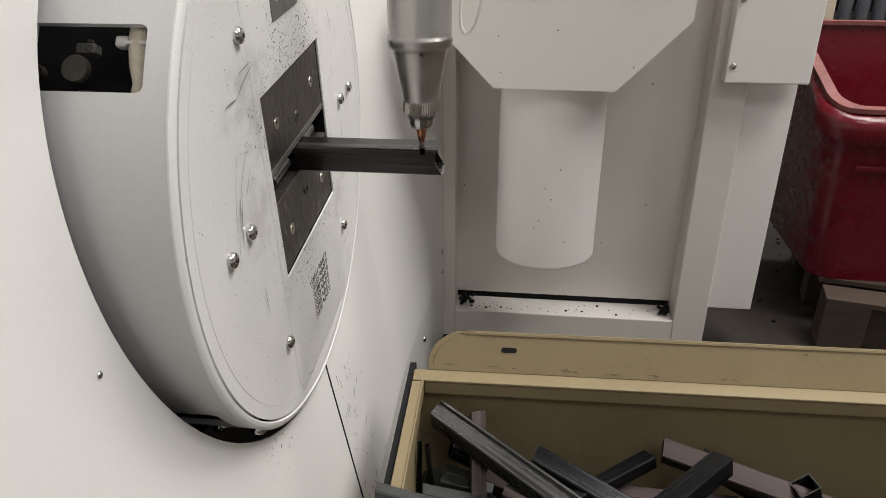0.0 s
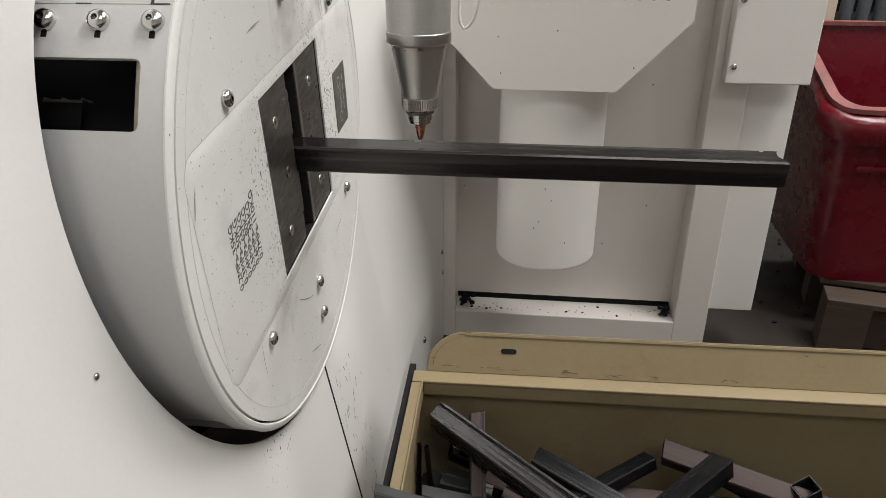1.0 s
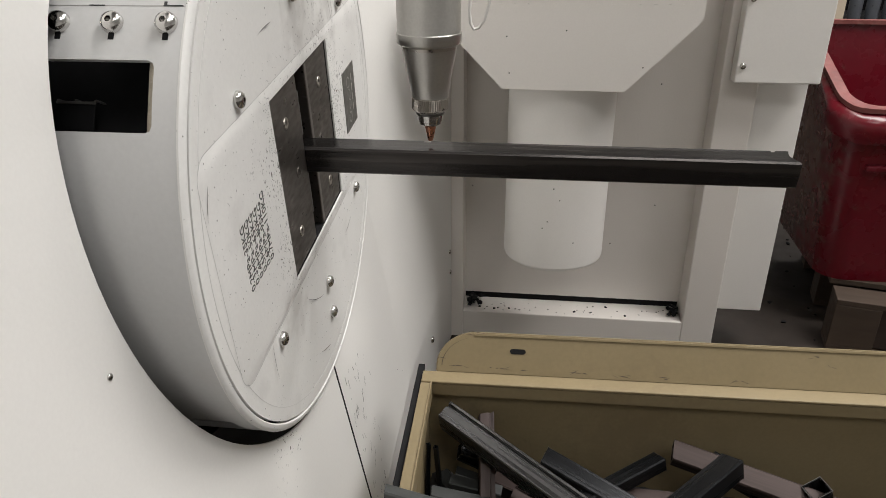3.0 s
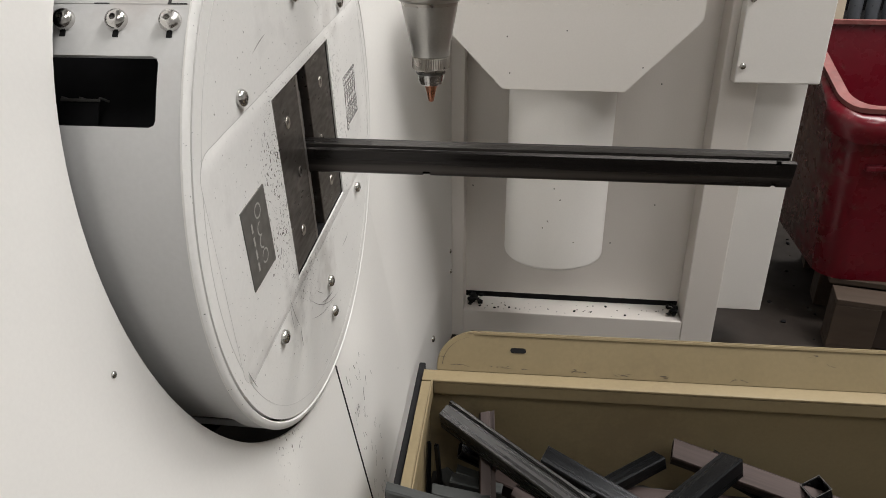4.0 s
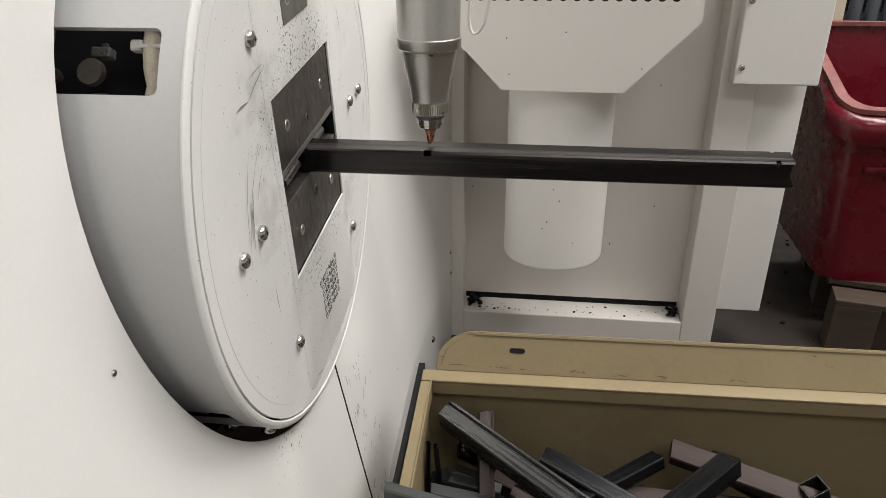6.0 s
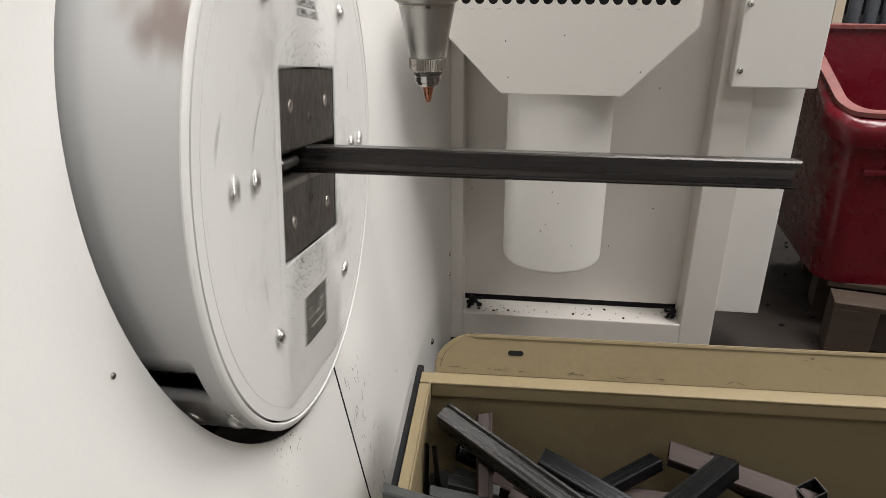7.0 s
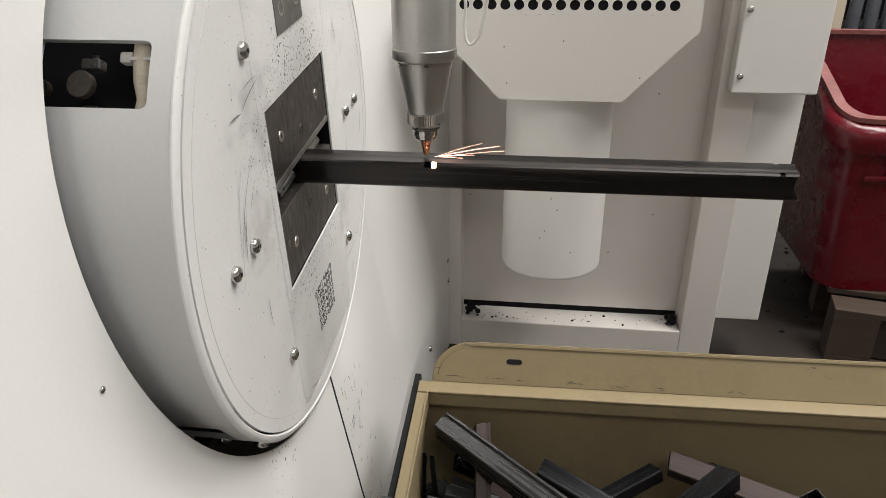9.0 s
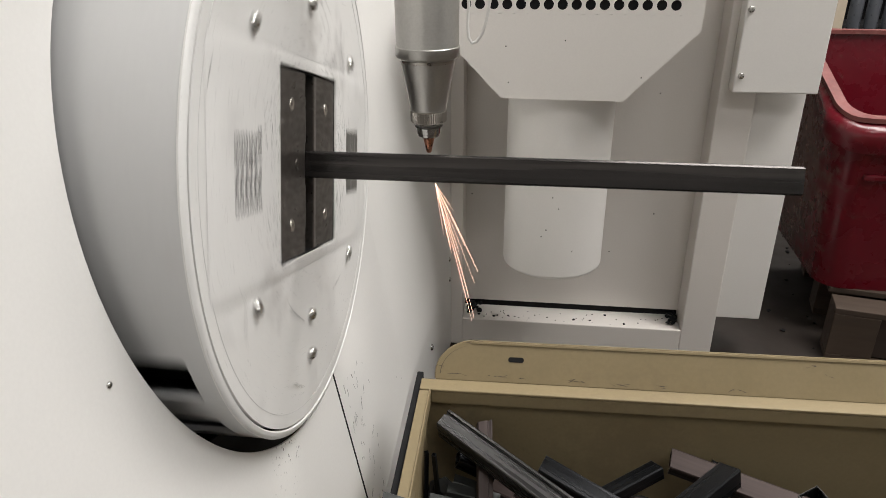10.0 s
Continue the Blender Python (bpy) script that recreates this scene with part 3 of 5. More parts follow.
# throat sheets are black in place of the shade behind the jaws
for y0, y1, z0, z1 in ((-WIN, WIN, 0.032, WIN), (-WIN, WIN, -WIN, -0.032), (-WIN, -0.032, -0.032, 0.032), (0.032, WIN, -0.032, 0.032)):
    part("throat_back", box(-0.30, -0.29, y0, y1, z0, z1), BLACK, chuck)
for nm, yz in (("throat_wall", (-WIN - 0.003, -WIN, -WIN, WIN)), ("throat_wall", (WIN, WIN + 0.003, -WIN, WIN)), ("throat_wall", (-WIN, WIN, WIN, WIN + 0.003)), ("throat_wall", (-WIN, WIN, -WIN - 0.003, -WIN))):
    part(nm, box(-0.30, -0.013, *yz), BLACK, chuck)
for s in (-1, 1):
    b = lathe([(-0.034, 0.0072), (-0.033, 0.0080), (0.033, 0.0080), (0.034, 0.0072)], "z", 20)
    bmesh.ops.transform(b, matrix=Matrix.Translation((-0.0160, 0.0, s * 0.066)), verts=b.verts)
    part("roller", b, ROLLER, chuck, "grey steel guide roller", smooth=True)


# black bars fill the gap round the jaws: its shade as colour
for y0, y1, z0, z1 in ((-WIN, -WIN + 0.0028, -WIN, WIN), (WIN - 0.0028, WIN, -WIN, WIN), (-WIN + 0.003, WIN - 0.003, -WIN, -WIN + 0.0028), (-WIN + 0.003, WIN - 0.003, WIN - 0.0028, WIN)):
    part("window_liner", box(-0.014, -0.0012, y0, y1, z0, z1), BLACK, chuck, "black fill standing in for the shaded gap round the jaws")


def writing(name, body, size, m, mat, parent, label=""):
    cu = bpy.data.curves.new(name, "FONT")
    cu.body, cu.size, cu.align_x, cu.align_y, cu.extrude = body, size, "LEFT", "CENTER", 0.0002
    ob = bpy.data.objects.new(name, cu)
    scene.collection.objects.link(ob)
    me = bpy.data.meshes.new_from_object(ob.evaluated_get(bpy.context.evaluated_depsgraph_get()))
    bpy.data.objects.remove(ob)
    me.materials.clear()
    me.materials.append(mat)
    wide = max(v.co.x for v in me.vertices)
    me.transform(m)
    out = new(name, me)
    out.parent = parent
    return tagged(out, label), wide


# pressure table: the lines read along +z, their tops point to -y
TURN = Matrix(((0, 0, 1, 0), (0, -1, 0, 0), (1, 0, 0, 0), (0, 0, 0, 1)))
for i, line in enumerate(("0.2MPa-35KG", "0.3MPa-50KG", "0.4MPa-65KG", "0.5MPa-80KG", "0.6MPa-95KG", "0.7MPa-110KG")):
    writing("pressure_line", line, 0.0165, Matrix.Translation((0.0016, -0.281 + i * 0.0142, -0.050)) @ TURN @ Matrix.Diagonal((0.98, 1, 1, 1)), INK, chuck, "black printed pressure value")

# grey name plate with a plain pale device
plate = part("name_plate", slab(rounded(0.209, 0.287, -0.057, 0.053, 0.001, 2), lambda u, v: (0.0026, u, v), (-0.0014, 0, 0)), GREYPLATE, chuck, "grey metal name plate")


def ring_mark(y, z, r0, r1, arc=(0, 360)):
    bm = bmesh.new()
    n = 20
    pts = []
    for i in range(n + 1):
        w = radians(arc[0] + (arc[1] - arc[0]) * i / n)
        pts.append((bm.verts.new((0.0030, y + r0 * math.cos(w), z + r0 * math.sin(w))), bm.verts.new((0.0030, y + r1 * math.cos(w), z + r1 * math.sin(w)))))
    for a, b in zip(pts, pts[1:]):
        bm.faces.new((a[0], a[1], b[1], b[0]))
    bmesh.ops.recalc_face_normals(bm, faces=bm.faces)
    return bm


for k, (z, arc) in enumerate(((-0.036, (0, 360)), (-0.012, (-90, 90)), (0.006, (-90, 90)), (0.028, (20, 340)))):
    part("logo_mark", ring_mark(0.240, z, 0.0078, 0.0102, arc), LIGHTINK, plate, "pale plain mark")
for z in (-0.03, -0.012, 0.006, 0.024):
    part("print_bar", box(0.0027, 0.0031, 0.262, 0.266, z, z + 0.012), LIGHTINK, plate)

# hose fitting and braided sleeve behind one drum window
rot = Matrix.Rotation(radians(54), 4, "X")
for x, z, r in ((-0.130, 0.002, 0.0145), (-0.172, -0.002, 0.008)):
    b = lathe([(0, r * 0.8), (0.004, r), (0.010, r), (0.0115, r * 0.93), (0.0115, 0.0005)], "x", 28, cap=False)
    bmesh.ops.transform(b, matrix=rot @ Matrix.Translation((x, 0.362, -z)) @ Matrix.Rotation(radians(90), 4, "Z"), verts=b.verts)
    part("hose_fitting", b, FITTING, chuck, "round brownish-grey hose fitting", smooth=True)
for z, wide in ((-0.026, 0.021), (0.0285, 0.024)):
    part("hex_nut", box(-0.125 - wide / 2, -0.125 + wide / 2, 0.352, 0.366, z - 0.0055, z + 0.0055, 0.002, rot), NUTM, chuck, "pale hexagon nut")
part("threaded_neck", box(-0.1275, -0.1195, 0.350, 0.362, -0.037, -0.030, 0.002, rot), STEEL, chuck, "steel threaded neck")
part("threaded_neck", box(-0.134, -0.116, 0.348, 0.360, 0.0165, 0.0225, 0.002, rot), ROLLER, chuck, "steel threaded neck")
b = tube_along([(-0.048, 0.385, 0.055), (-0.047, 0.387, 0.035), (-0.046, 0.388, 0.018), (-0.049, 0.388, 0.0), (-0.051, 0.388, -0.02), (-0.052, 0.385, -0.055)], [0.0115, 0.0112, 0.0098, 0.0118, 0.0124, 0.0125], 14)
bmesh.ops.transform(b, matrix=rot, verts=b.verts)
part("braided_hose", b, BRAID, chuck, "beige braided sleeve", smooth=True)
part("cable_tie", box(-0.062, -0.036, 0.376, 0.400, -0.022, -0.018, 0.001, rot), TIEM, chuck, "white cable tie")
part("tie_head", box(-0.074, -0.060, 0.386, 0.398, -0.028, -0.016, 0.003, rot), TIEM, chuck)
for a, x0, lean in ((234, -0.041, 0.012), (148, -0.038, 0.0)):
    b = tube_along([(x0 - lean, 0.388, 0.055), (x0 - 0.5 * lean, 0.389, 0.025), (x0, 0.389, 0.0), (x0 + 0.3 * lean, 0.389, -0.025), (x0 + 0.4 * lean, 0.388, -0.055)], 0.0108, 14)
    bmesh.ops.transform(b, matrix=Matrix.Rotation(radians(a), 4, "X"), verts=b.verts)
    part("braided_hose", b, BRAID, chuck, "beige braided sleeve", smooth=True)
for a in (148, 328):
    turn = Matrix.Rotation(radians(a), 4, "X")
    holder = part("bracket", box(-0.172, -0.128, 0.352, 0.354, -0.004, -0.001, 0.0005, turn), GREYPLATE, chuck, "dim folded metal bracket")
    for x in (-0.172, -0.152, -0.130):
        part("bracket_arm", box(x, x + 0.003, 0.336, 0.353, -0.006, -0.004, 0.0005, turn), GREYPLATE, holder)
    part("bracket_plate", box(-0.170, -0.130, 0.350, 0.352, -0.001, 0.026, 0.0005, turn), BLACK, holder)

# the face sits a little back from the axis origin; the drum is clocked against it
FACE = {"face_plate", "rim_bead", "rim_groove", "edge_line", "cover_strip", "strip_joint", "spatter", "window_liner", "scuff", "jaw", "jaw_edge", "throat_back", "throat_wall", "roller", "pressure_line", "name_plate"}
for ob in chuck.children:
    kind_of = ob.name.split(".")[0]
    on_face = kind_of in FACE or (kind_of == "dome_screw" and max(v.co.x for v in ob.data.vertices) > 0)
    if on_face:
        ob.location.x -= 0.0055
    else:
        ob.rotation_euler.x -= radians(0.8)

# ---- steel tube in the chuck ----
TLEN = 0.692


def tube_mesh():
    """Square tube, 40 mm, with a rebate in its -z face, notches cut into two edges and a coped end."""
    h, r, w = HALF, 0.0025, 0.0022
    loop = [(h, -h + r), (h, -h + 0.007), (h, 0.0), (h, h - 0.007), (h, h - r), (h - r, h), (h - 0.007, h), (0.0, h), (-h + r, h), (-h, h - r), (-h, 0.0), (-h, -h + r), (-h + r, -h),
            (-0.004, -h), (0.005, -h), (0.0062, -h + 0.005), (0.0145, -h + 0.005), (0.0155, -h), (h - r, -h)]
    n = len(loop)
    inner = []
    for y, z in loop:
        inner.append((max(-h + w, min(h - w, y * 0.9)), max(-h + w + (0.005 if 0.004 < y < 0.016 and z < 0 else 0), min(h - w, z * 0.9))))
    xs = [-0.08, 0.166, 0.177, 0.4, 0.640, 0.6615, 0.6685, TLEN]
    skip = {(1, 3), (1, 4), (1, 5), (5, 3), (5, 4), (5, 5), (5, 0), (5, 18)}
    bm = bmesh.new()

    def ring(x, pts, last):
        out = []
        for y, z in pts:
            dx = -0.12 * y - 0.009 * (1 - (y / h) ** 2) - 0.06 * (z + h) * max(0, y) / h if last else 0
            out.append(bm.verts.new((x + dx, y, z)))
        return out

    outer = [ring(x, loop, x == TLEN) for x in xs]
    inn = [ring(x, inner, x == TLEN) for x in xs]
    for k in range(len(xs) - 1):
        for i in range(n):
            j = (i + 1) % n
            if (k, i) in skip:
                continue
            bm.faces.new((outer[k][i], outer[k][j], outer[k + 1][j], outer[k + 1][i]))
            bm.faces.new((inn[k][j], inn[k][i], inn[k + 1][i], inn[k + 1][j]))
    bmesh.ops.recalc_face_normals(bm, faces=bm.faces)
    edge = bmesh.new()
    rim = [[edge.verts.new(v.co) for v in ring_] for ring_ in (outer[-1], inn[-1])]
    for i in range(n):
        j = (i + 1) % n
        edge.faces.new((rim[0][i], rim[0][j], rim[1][j], rim[1][i]))
    bmesh.ops.recalc_face_normals(edge, faces=edge.faces)
    return bm, edge


workpiece = empty("steel_tube", "dark rolled square steel tube with notches, clamped in chuck", "steel tube")
body, cut_rim = tube_mesh()
part("tube_wall", body, TUBE, workpiece)
part("cut_edge", cut_rim, JAWEDGE, workpiece, "grey laser-cut end edge")

# ---- laser cutting head; its origin is the nozzle's tip ----
head = empty("laser_cutting_head", "satin metal laser cutting head with copper nozzle", "cutting head")
part("nozzle", lathe([(0, 0.0016), (0, 0.0034), (0.004, 0.0046), (0.015, 0.0068), (0.0215, 0.0085), (0.0225, 0.010), (0.024, 0.010)], "z", 32), COPPER, head, "copper nozzle tip", smooth=True)
part("nozzle_holder", lathe([(0.024, 0.0135), (0.026, 0.0160), (0.029, 0.0162), (0.030, 0.0178), (0.037, 0.0185), (0.039, 0.0185)], "z", 24), STEEL, head, "bright nozzle holder", smooth=True)
part("holder_ring", lathe([(0.0385, 0.0175), (0.040, 0.0205), (0.0425, 0.021), (0.044, 0.020)], "z", 40), ROLLER, head, smooth=True)


def knurled():
    bm = bmesh.new()
    n = 96
    rings = []
    for a, r, d in ((0.043, 0.0195, 0), (0.0475, 0.0255, 0.0), (0.0485, 0.0262, 0.0011), (0.0625, 0.0262, 0.0011), (0.0640, 0.0255, 0)):
        rings.append([bm.verts.new(((r - d * (i % 2)) * math.cos(2 * math.pi * i / n), (r - d * (i % 2)) * math.sin(2 * math.pi * i / n), a)) for i in range(n)])
    for p, q in zip(rings, rings[1:]):
        for i in range(n):
            j = (i + 1) % n
            bm.faces.new((p[i], p[j], q[j], q[i]))
    bm.faces.new(rings[0])
    bm.faces.new(rings[-1])
    bmesh.ops.recalc_face_normals(bm, faces=bm.faces)
    return bm


part("knurled_nut", knurled(), KNURL, head, "knurled ring nut")
part("cone", lathe([(0.0635, 0.0250), (0.0655, 0.0268), (0.072, 0.0268), (0.080, 0.0282), (0.130, 0.0380), (0.1325, 0.0385)], "z", 64), HEADM, head, "tapered satin body", smooth=True)
part("neck_groove", lathe([(0.1320, 0.0383), (0.1365, 0.0390), (0.1375, 0.0400)], "z", 64), KNURL, head, smooth=True)
part("collar", lathe([(0.1370, 0.0400), (0.1400, 0.0445), (0.1410, 0.0452), (0.1535, 0.0455), (0.1545, 0.0448)], "z", 64), HEADM, head, "satin collar", smooth=True)
part("barrel", lathe([(0.1540, 0.0445), (0.1560, 0.0440), (0.60, 0.0460), (1.60, 0.0460)], "z", 64), HEADM, head, "satin cylindrical barrel", smooth=True)
# added out of view: closed box that hides waiting sparks and their glow
part("carriage", box(-0.20, 0.24, -0.14, 0.16, 1.60, 2.15, 0.01), FRAMEP, head, "unseen light grey box added to hide the parked sparks")
part("sensor_cable", tube_along([(0.050, 0.0, 0.27), (0.0555, 0.0, 0.235), (0.057, 0.0, 0.208), (0.0555, 0.0, 0.180), (0.0575, 0.0, 0.165), (0.062, 0.0, 0.158), (0.068, 0.0, 0.160), (0.0755, 0.0, 0.170), (0.081, 0.0, 0.188), (0.086, 0.0, 0.215), (0.088, 0.0, 0.27)], 0.0022, 10), PLASTICW, head, "thin white looped cable", smooth=True)

# ---- frame behind the cutting place ----
frame_thing = empty("machine_stand", "light grey welded machine stand with back panel", "stand")
part("post", box(0.831, 0.931, 1.0, 1.12, FLOOR, 0.62, 0.004), FRAMEP, frame_thing, "light grey square post")
part("post", box(0.095, 0.134, 1.0, 1.12, FLOOR, 0.62, 0.002), FRAMEP, frame_thing, "light grey square post")
part("bottom_rail", box(0.134, 0.831, 1.0, 1.12, FLOOR, -0.852, 0.003), FRAMEP, frame_thing, "light grey bottom rail")
part("back_panel", box(0.134, 0.831, 1.088, 1.092, -0.826, 0.62), FRAMEP, frame_thing, "light grey back panel")
# solid black strip carries the shade of the gap above the rail
part("gap_shadow_strip", box(0.134, 0.831, 1.100, 1.118, -0.852, -0.80), BLACK, frame_thing, "black strip standing in for the shaded gap under the panel")
part("side_column", box(0.933, 1.066, 1.02, 1.12, -0.806, 0.62, 0.003), CANP, frame_thing, "white side column")
cabinet = empty("junction_box", "white sheet-metal box screwed to machine stand", "box")
part("box_body", box(0.852, 1.069, 0.952, 0.998, -0.085, 0.62, 0.004), CANP, cabinet)
for z in (-0.040, 0.127, 0.30):
    b = dome_head(0.0085, 0.006)
    bmesh.ops.transform(b, matrix=Matrix.Translation((0.868 if z < 0.1 else 0.866, 0.952, z)) @ Matrix.Rotation(radians(-90), 4, "Z"), verts=b.verts)
    part("box_screw", b, STEEL, cabinet, "small steel screw", smooth=True)

# crumbs of slag on the rail and on the floor
rng = random.Random(4)


def crumb(x, y, z, r):
    bm = bmesh.new()
    bmesh.ops.create_icosphere(bm, subdivisions=1, radius=r)
    for v in bm.verts:
        v.co *= rng.uniform(0.6, 1.2)
        v.co.z *= 0.6
        v.co += Vector((x, y, z + 0.3 * r))
    return bm


def scatter(name, spots, mat, label, category):
    bm = bmesh.new()
    for s in spots:
        c = crumb(*s)
        me = bpy.data.meshes.new("tmp")
        c.to_mesh(me)
        c.free()
        bm.from_mesh(me)
        bpy.data.meshes.remove(me)
    return tagged(to_object(name, bm, mat), label, category, kind="stuff")


spots = [(0.186, 1.03, -0.852, 0.006), (0.235, 1.025, -0.852, 0.005), (0.247, 1.03, -0.852, 0.004), (0.283, 1.03, -0.852, 0.005), (0.495, 1.03, -0.852, 0.005), (0.655, 1.02, -0.852, 0.005), (0.6, 1.07, -0.852, 0.005)]
spots += [(0.150 + abs(rng.gauss(0, 0.018)), 1.055 + rng.gauss(0, 0.018), -0.852 + rng.uniform(0, 0.022), rng.uniform(0.006, 0.012)) for _ in range(34)]
spots += [(0.822 - abs(rng.gauss(0, 0.014)), 1.06 + rng.gauss(0, 0.02), -0.852 + rng.uniform(0, 0.018), rng.uniform(0.005, 0.010)) for _ in range(24)]
spots += [(rng.uniform(0.15, 0.8), rng.uniform(1.01, 1.07), -0.852, rng.uniform(0.0012, 0.003)) for _ in range(40)]
scatter("slag_crumbs", spots, BLACK, "black slag crumbs on the frame rail", "crumbs")
spots = [(rng.uniform(0.9, 1.9), rng.uniform(0.9, 2.6), FLOOR, rng.uniform(0.003, 0.012)) for _ in range(90)]
scatter("floor_crumbs", spots, BLACK, "black debris scattered on the concrete floor", "debris")

# ---- extraction hood with its canister ----
hood = empty("extraction_hood", "light grey extraction hood with perforated strip", "hood")
HY = 0.66
part("hood_body", slab([(0.254, -0.045), (0.535, -0.047), (0.688, 0.112), (0.688, 0.1445), (0.101, 0.1445), (0.101, 0.112)], lambda u, v: (u, HY, v), (0, 0.425, 0)), HOODP, hood, "trapezoid hood body")
PITCH, HR = 0.0305, 0.0112
holes = [0.628 - k * PITCH for k in range(17)]


def perforated():
    bm = bmesh.new()
    z0, z1 = 0.1445, 0.1855
    zc = 0.1650
    for cx in holes:
        sq, ci, cb = [], [], []
        for i in range(24):
            w = 2 * math.pi * (i + 0.5) / 24
            c, s = math.cos(w), math.sin(w)
            hx, hz = PITCH / 2, (z1 - zc if s > 0 else zc - z0)
            q = min(hx / max(abs(c), 1e-6), hz / max(abs(s), 1e-6))
            sq.append(bm.verts.new((cx + q * c, HY, zc + q * s)))
            ci.append(bm.verts.new((cx + HR * c, HY, zc + HR * s)))
            cb.append(bm.verts.new((cx + HR * c, HY + 0.003, zc + HR * s)))
        for i in range(24):
            j = (i + 1) % 24
            bm.faces.new((sq[i], sq[j], ci[j], ci[i]))
            bm.faces.new((ci[i], ci[j], cb[j], cb[i]))
    lo, hi = holes[-1] - PITCH / 2, holes[0] + PITCH / 2
    for a, b in ((0.101, lo), (hi, 0.688)):
        bm.faces.new([bm.verts.new(p) for p in ((a, HY, z0), (b, HY, z0), (b, HY, z1), (a, HY, z1))])
    bmesh.ops.remove_doubles(bm, verts=bm.verts, dist=0.00005)
    bmesh.ops.recalc_face_normals(bm, faces=bm.faces)
    return bm


part("perforated_strip", perforated(), HOODP, hood, "strip with a row of round holes")
# black block close behind the holes: the hood's inner shade as colour
part("hood_inside", box(0.103, 0.686, HY + 0.005, 1.08, 0.146, 0.1855), BLACK, hood, "black block standing in for the hood's shaded inside")
part("hood_top", box(0.101, 0.688, HY, 1.085, 0.1855, 0.25), HOODP, hood)


def specks(spots, y, r=0.0016):
    """A few flat dark specks on an upright face."""
    bm = bmesh.new()
    for x, z in spots:
        bm.faces.new([bm.verts.new((x + r * math.cos(w), y, z + 1.2 * r * math.sin(w))) for w in (0, 1.1, 2.2, 3.3, 4.4, 5.4)])
    return bm


tagged(part("speck", specks([(0.262, 0.074), (0.270, -0.008), (0.570, 0.009), (0.395, 0.088)], HY - 0.0006), INK, hood, "few dark specks"), kind="stuff")
tagged(part("speck", specks([(0.692, -0.120), (0.594, -0.627), (0.154, -0.448), (0.717, -0.492)], 1.0875, 0.0022), INK, frame_thing, "few dark specks"), kind="stuff")
can = empty("filter_canister", "white round filter canister hanging under the hood", "canister")
part("can_body", lathe([(-0.047, 0.1355), (-0.5245, 0.1355)], "z", 96, cap=False), CANP, can, smooth=True)
part("can_bottom", lathe([(-0.5247, 0.1355), (-0.5305, 0.1338), (-0.533, 0.130), (-0.533, 0.001)], "z", 96, cap=False), CANP, can, smooth=True)
for a, z in ((-95, -0.30), (-88, -0.33), (-100, -0.39), (-105, -0.41), (-80, -0.25), (-70, -0.45)):
    part("speck", box(0.1353, 0.1359, -0.0014, 0.0014, z - 0.0016, z + 0.0016, 0, Matrix.Rotation(radians(a), 4, "Z")), INK, can, "small dark speck")
can.matrix_basis = pose(0.402, 0.822, 0)

# ---- scrap bin ----
RIM = -0.5
scrap_bin = empty("scrap_bin", "khaki sheet-steel scrap bin with rounded back plate", "bin")
BX0, BX1, BY0, BY1 = 0.133, 1.75, -0.42, 0.165
SKEW = Matrix.Translation((0.155, 0.126, 0)) @ Matrix.Rotation(radians(0.25), 4, "Z") @ Matrix.Translation((-0.155, -0.126, 0))


def back_plate():
    top, r = -0.406, 0.080
    pts = [(BX1, RIM - 0.002), (BX1, top), (BX0 + 0.026 + r, top)]
    for i in range(1, 11):
        w = radians(90 + 90 * i / 10)
        pts.append((BX0 + 0.026 + r + r * math.cos(w), top - r + r * math.sin(w)))
    pts.append((BX0 + 0.026, RIM - 0.002))
    bm = slab(pts, lambda u, v: (u, 0.1655, v), (0, 0.022, 0))
    bmesh.ops.bevel(bm, geom=[e for e in bm.edges if len(e.link_faces) == 2 and abs(e.calc_face_angle(0)) > 1.2], offset=0.002, segments=2, affect="EDGES")
    return bm


# the back plate leans away from the bin
LEAN = Matrix.Translation((0, 0.1655, RIM)) @ Matrix.Rotation(radians(-28), 4, "X") @ Matrix.Diagonal((1, 1, 0.847, 1)) @ Matrix.Translation((0, -0.1655, -RIM))
plate_b = part("back_plate", back_plate(), KHAKI, scrap_bin, "khaki back plate with hand slot")
part("edge_fold", box(BX0 + 0.10, BX1, 0.1630, 0.1652, -0.4135, -0.4075, 0.0006), KHAKI, plate_b, "folded top edge")
# slot is not cut; a flat black patch gives its dark inside
part("hand_slot", slab(rounded(0.305, 0.336, -0.4525, -0.4405, 0.0055), lambda u, v: (u, 0.1645, v), (0, 0.001, 0)), BLACK, plate_b, "black oval patch standing in for the slot's dark inside")
part("rim", box(BX0, BX1, 0.129, 0.165, RIM - 0.006, RIM, 0.002), KHAKI, scrap_bin, "khaki folded rim")
part("rim", box(BX0, 0.156, BY0 + 0.035, 0.1255, RIM - 0.006, RIM, 0.002, SKEW), KHAKI, scrap_bin, "khaki folded rim")
part("rim", box(BX0, BX1, BY0, BY0 + 0.0345, RIM - 0.006, RIM, 0.002), KHAKI, scrap_bin, "khaki folded rim")
part("rim_lip", box(0.157, BX1, 0.1295, 0.1325, RIM - 0.031, RIM - 0.0065), KHAKI, scrap_bin)
part("rim_lip", box(0.1525, 0.1555, BY0 + 0.04, 0.1260, RIM - 0.034, RIM + 0.004, 0.001, SKEW), KHAKI, scrap_bin, "pale worn lip")
part("bead", box(0.150, BX1, 0.137, 0.143, RIM - 0.040, RIM - 0.035, 0.001), KHAKI, scrap_bin, "welded seam")
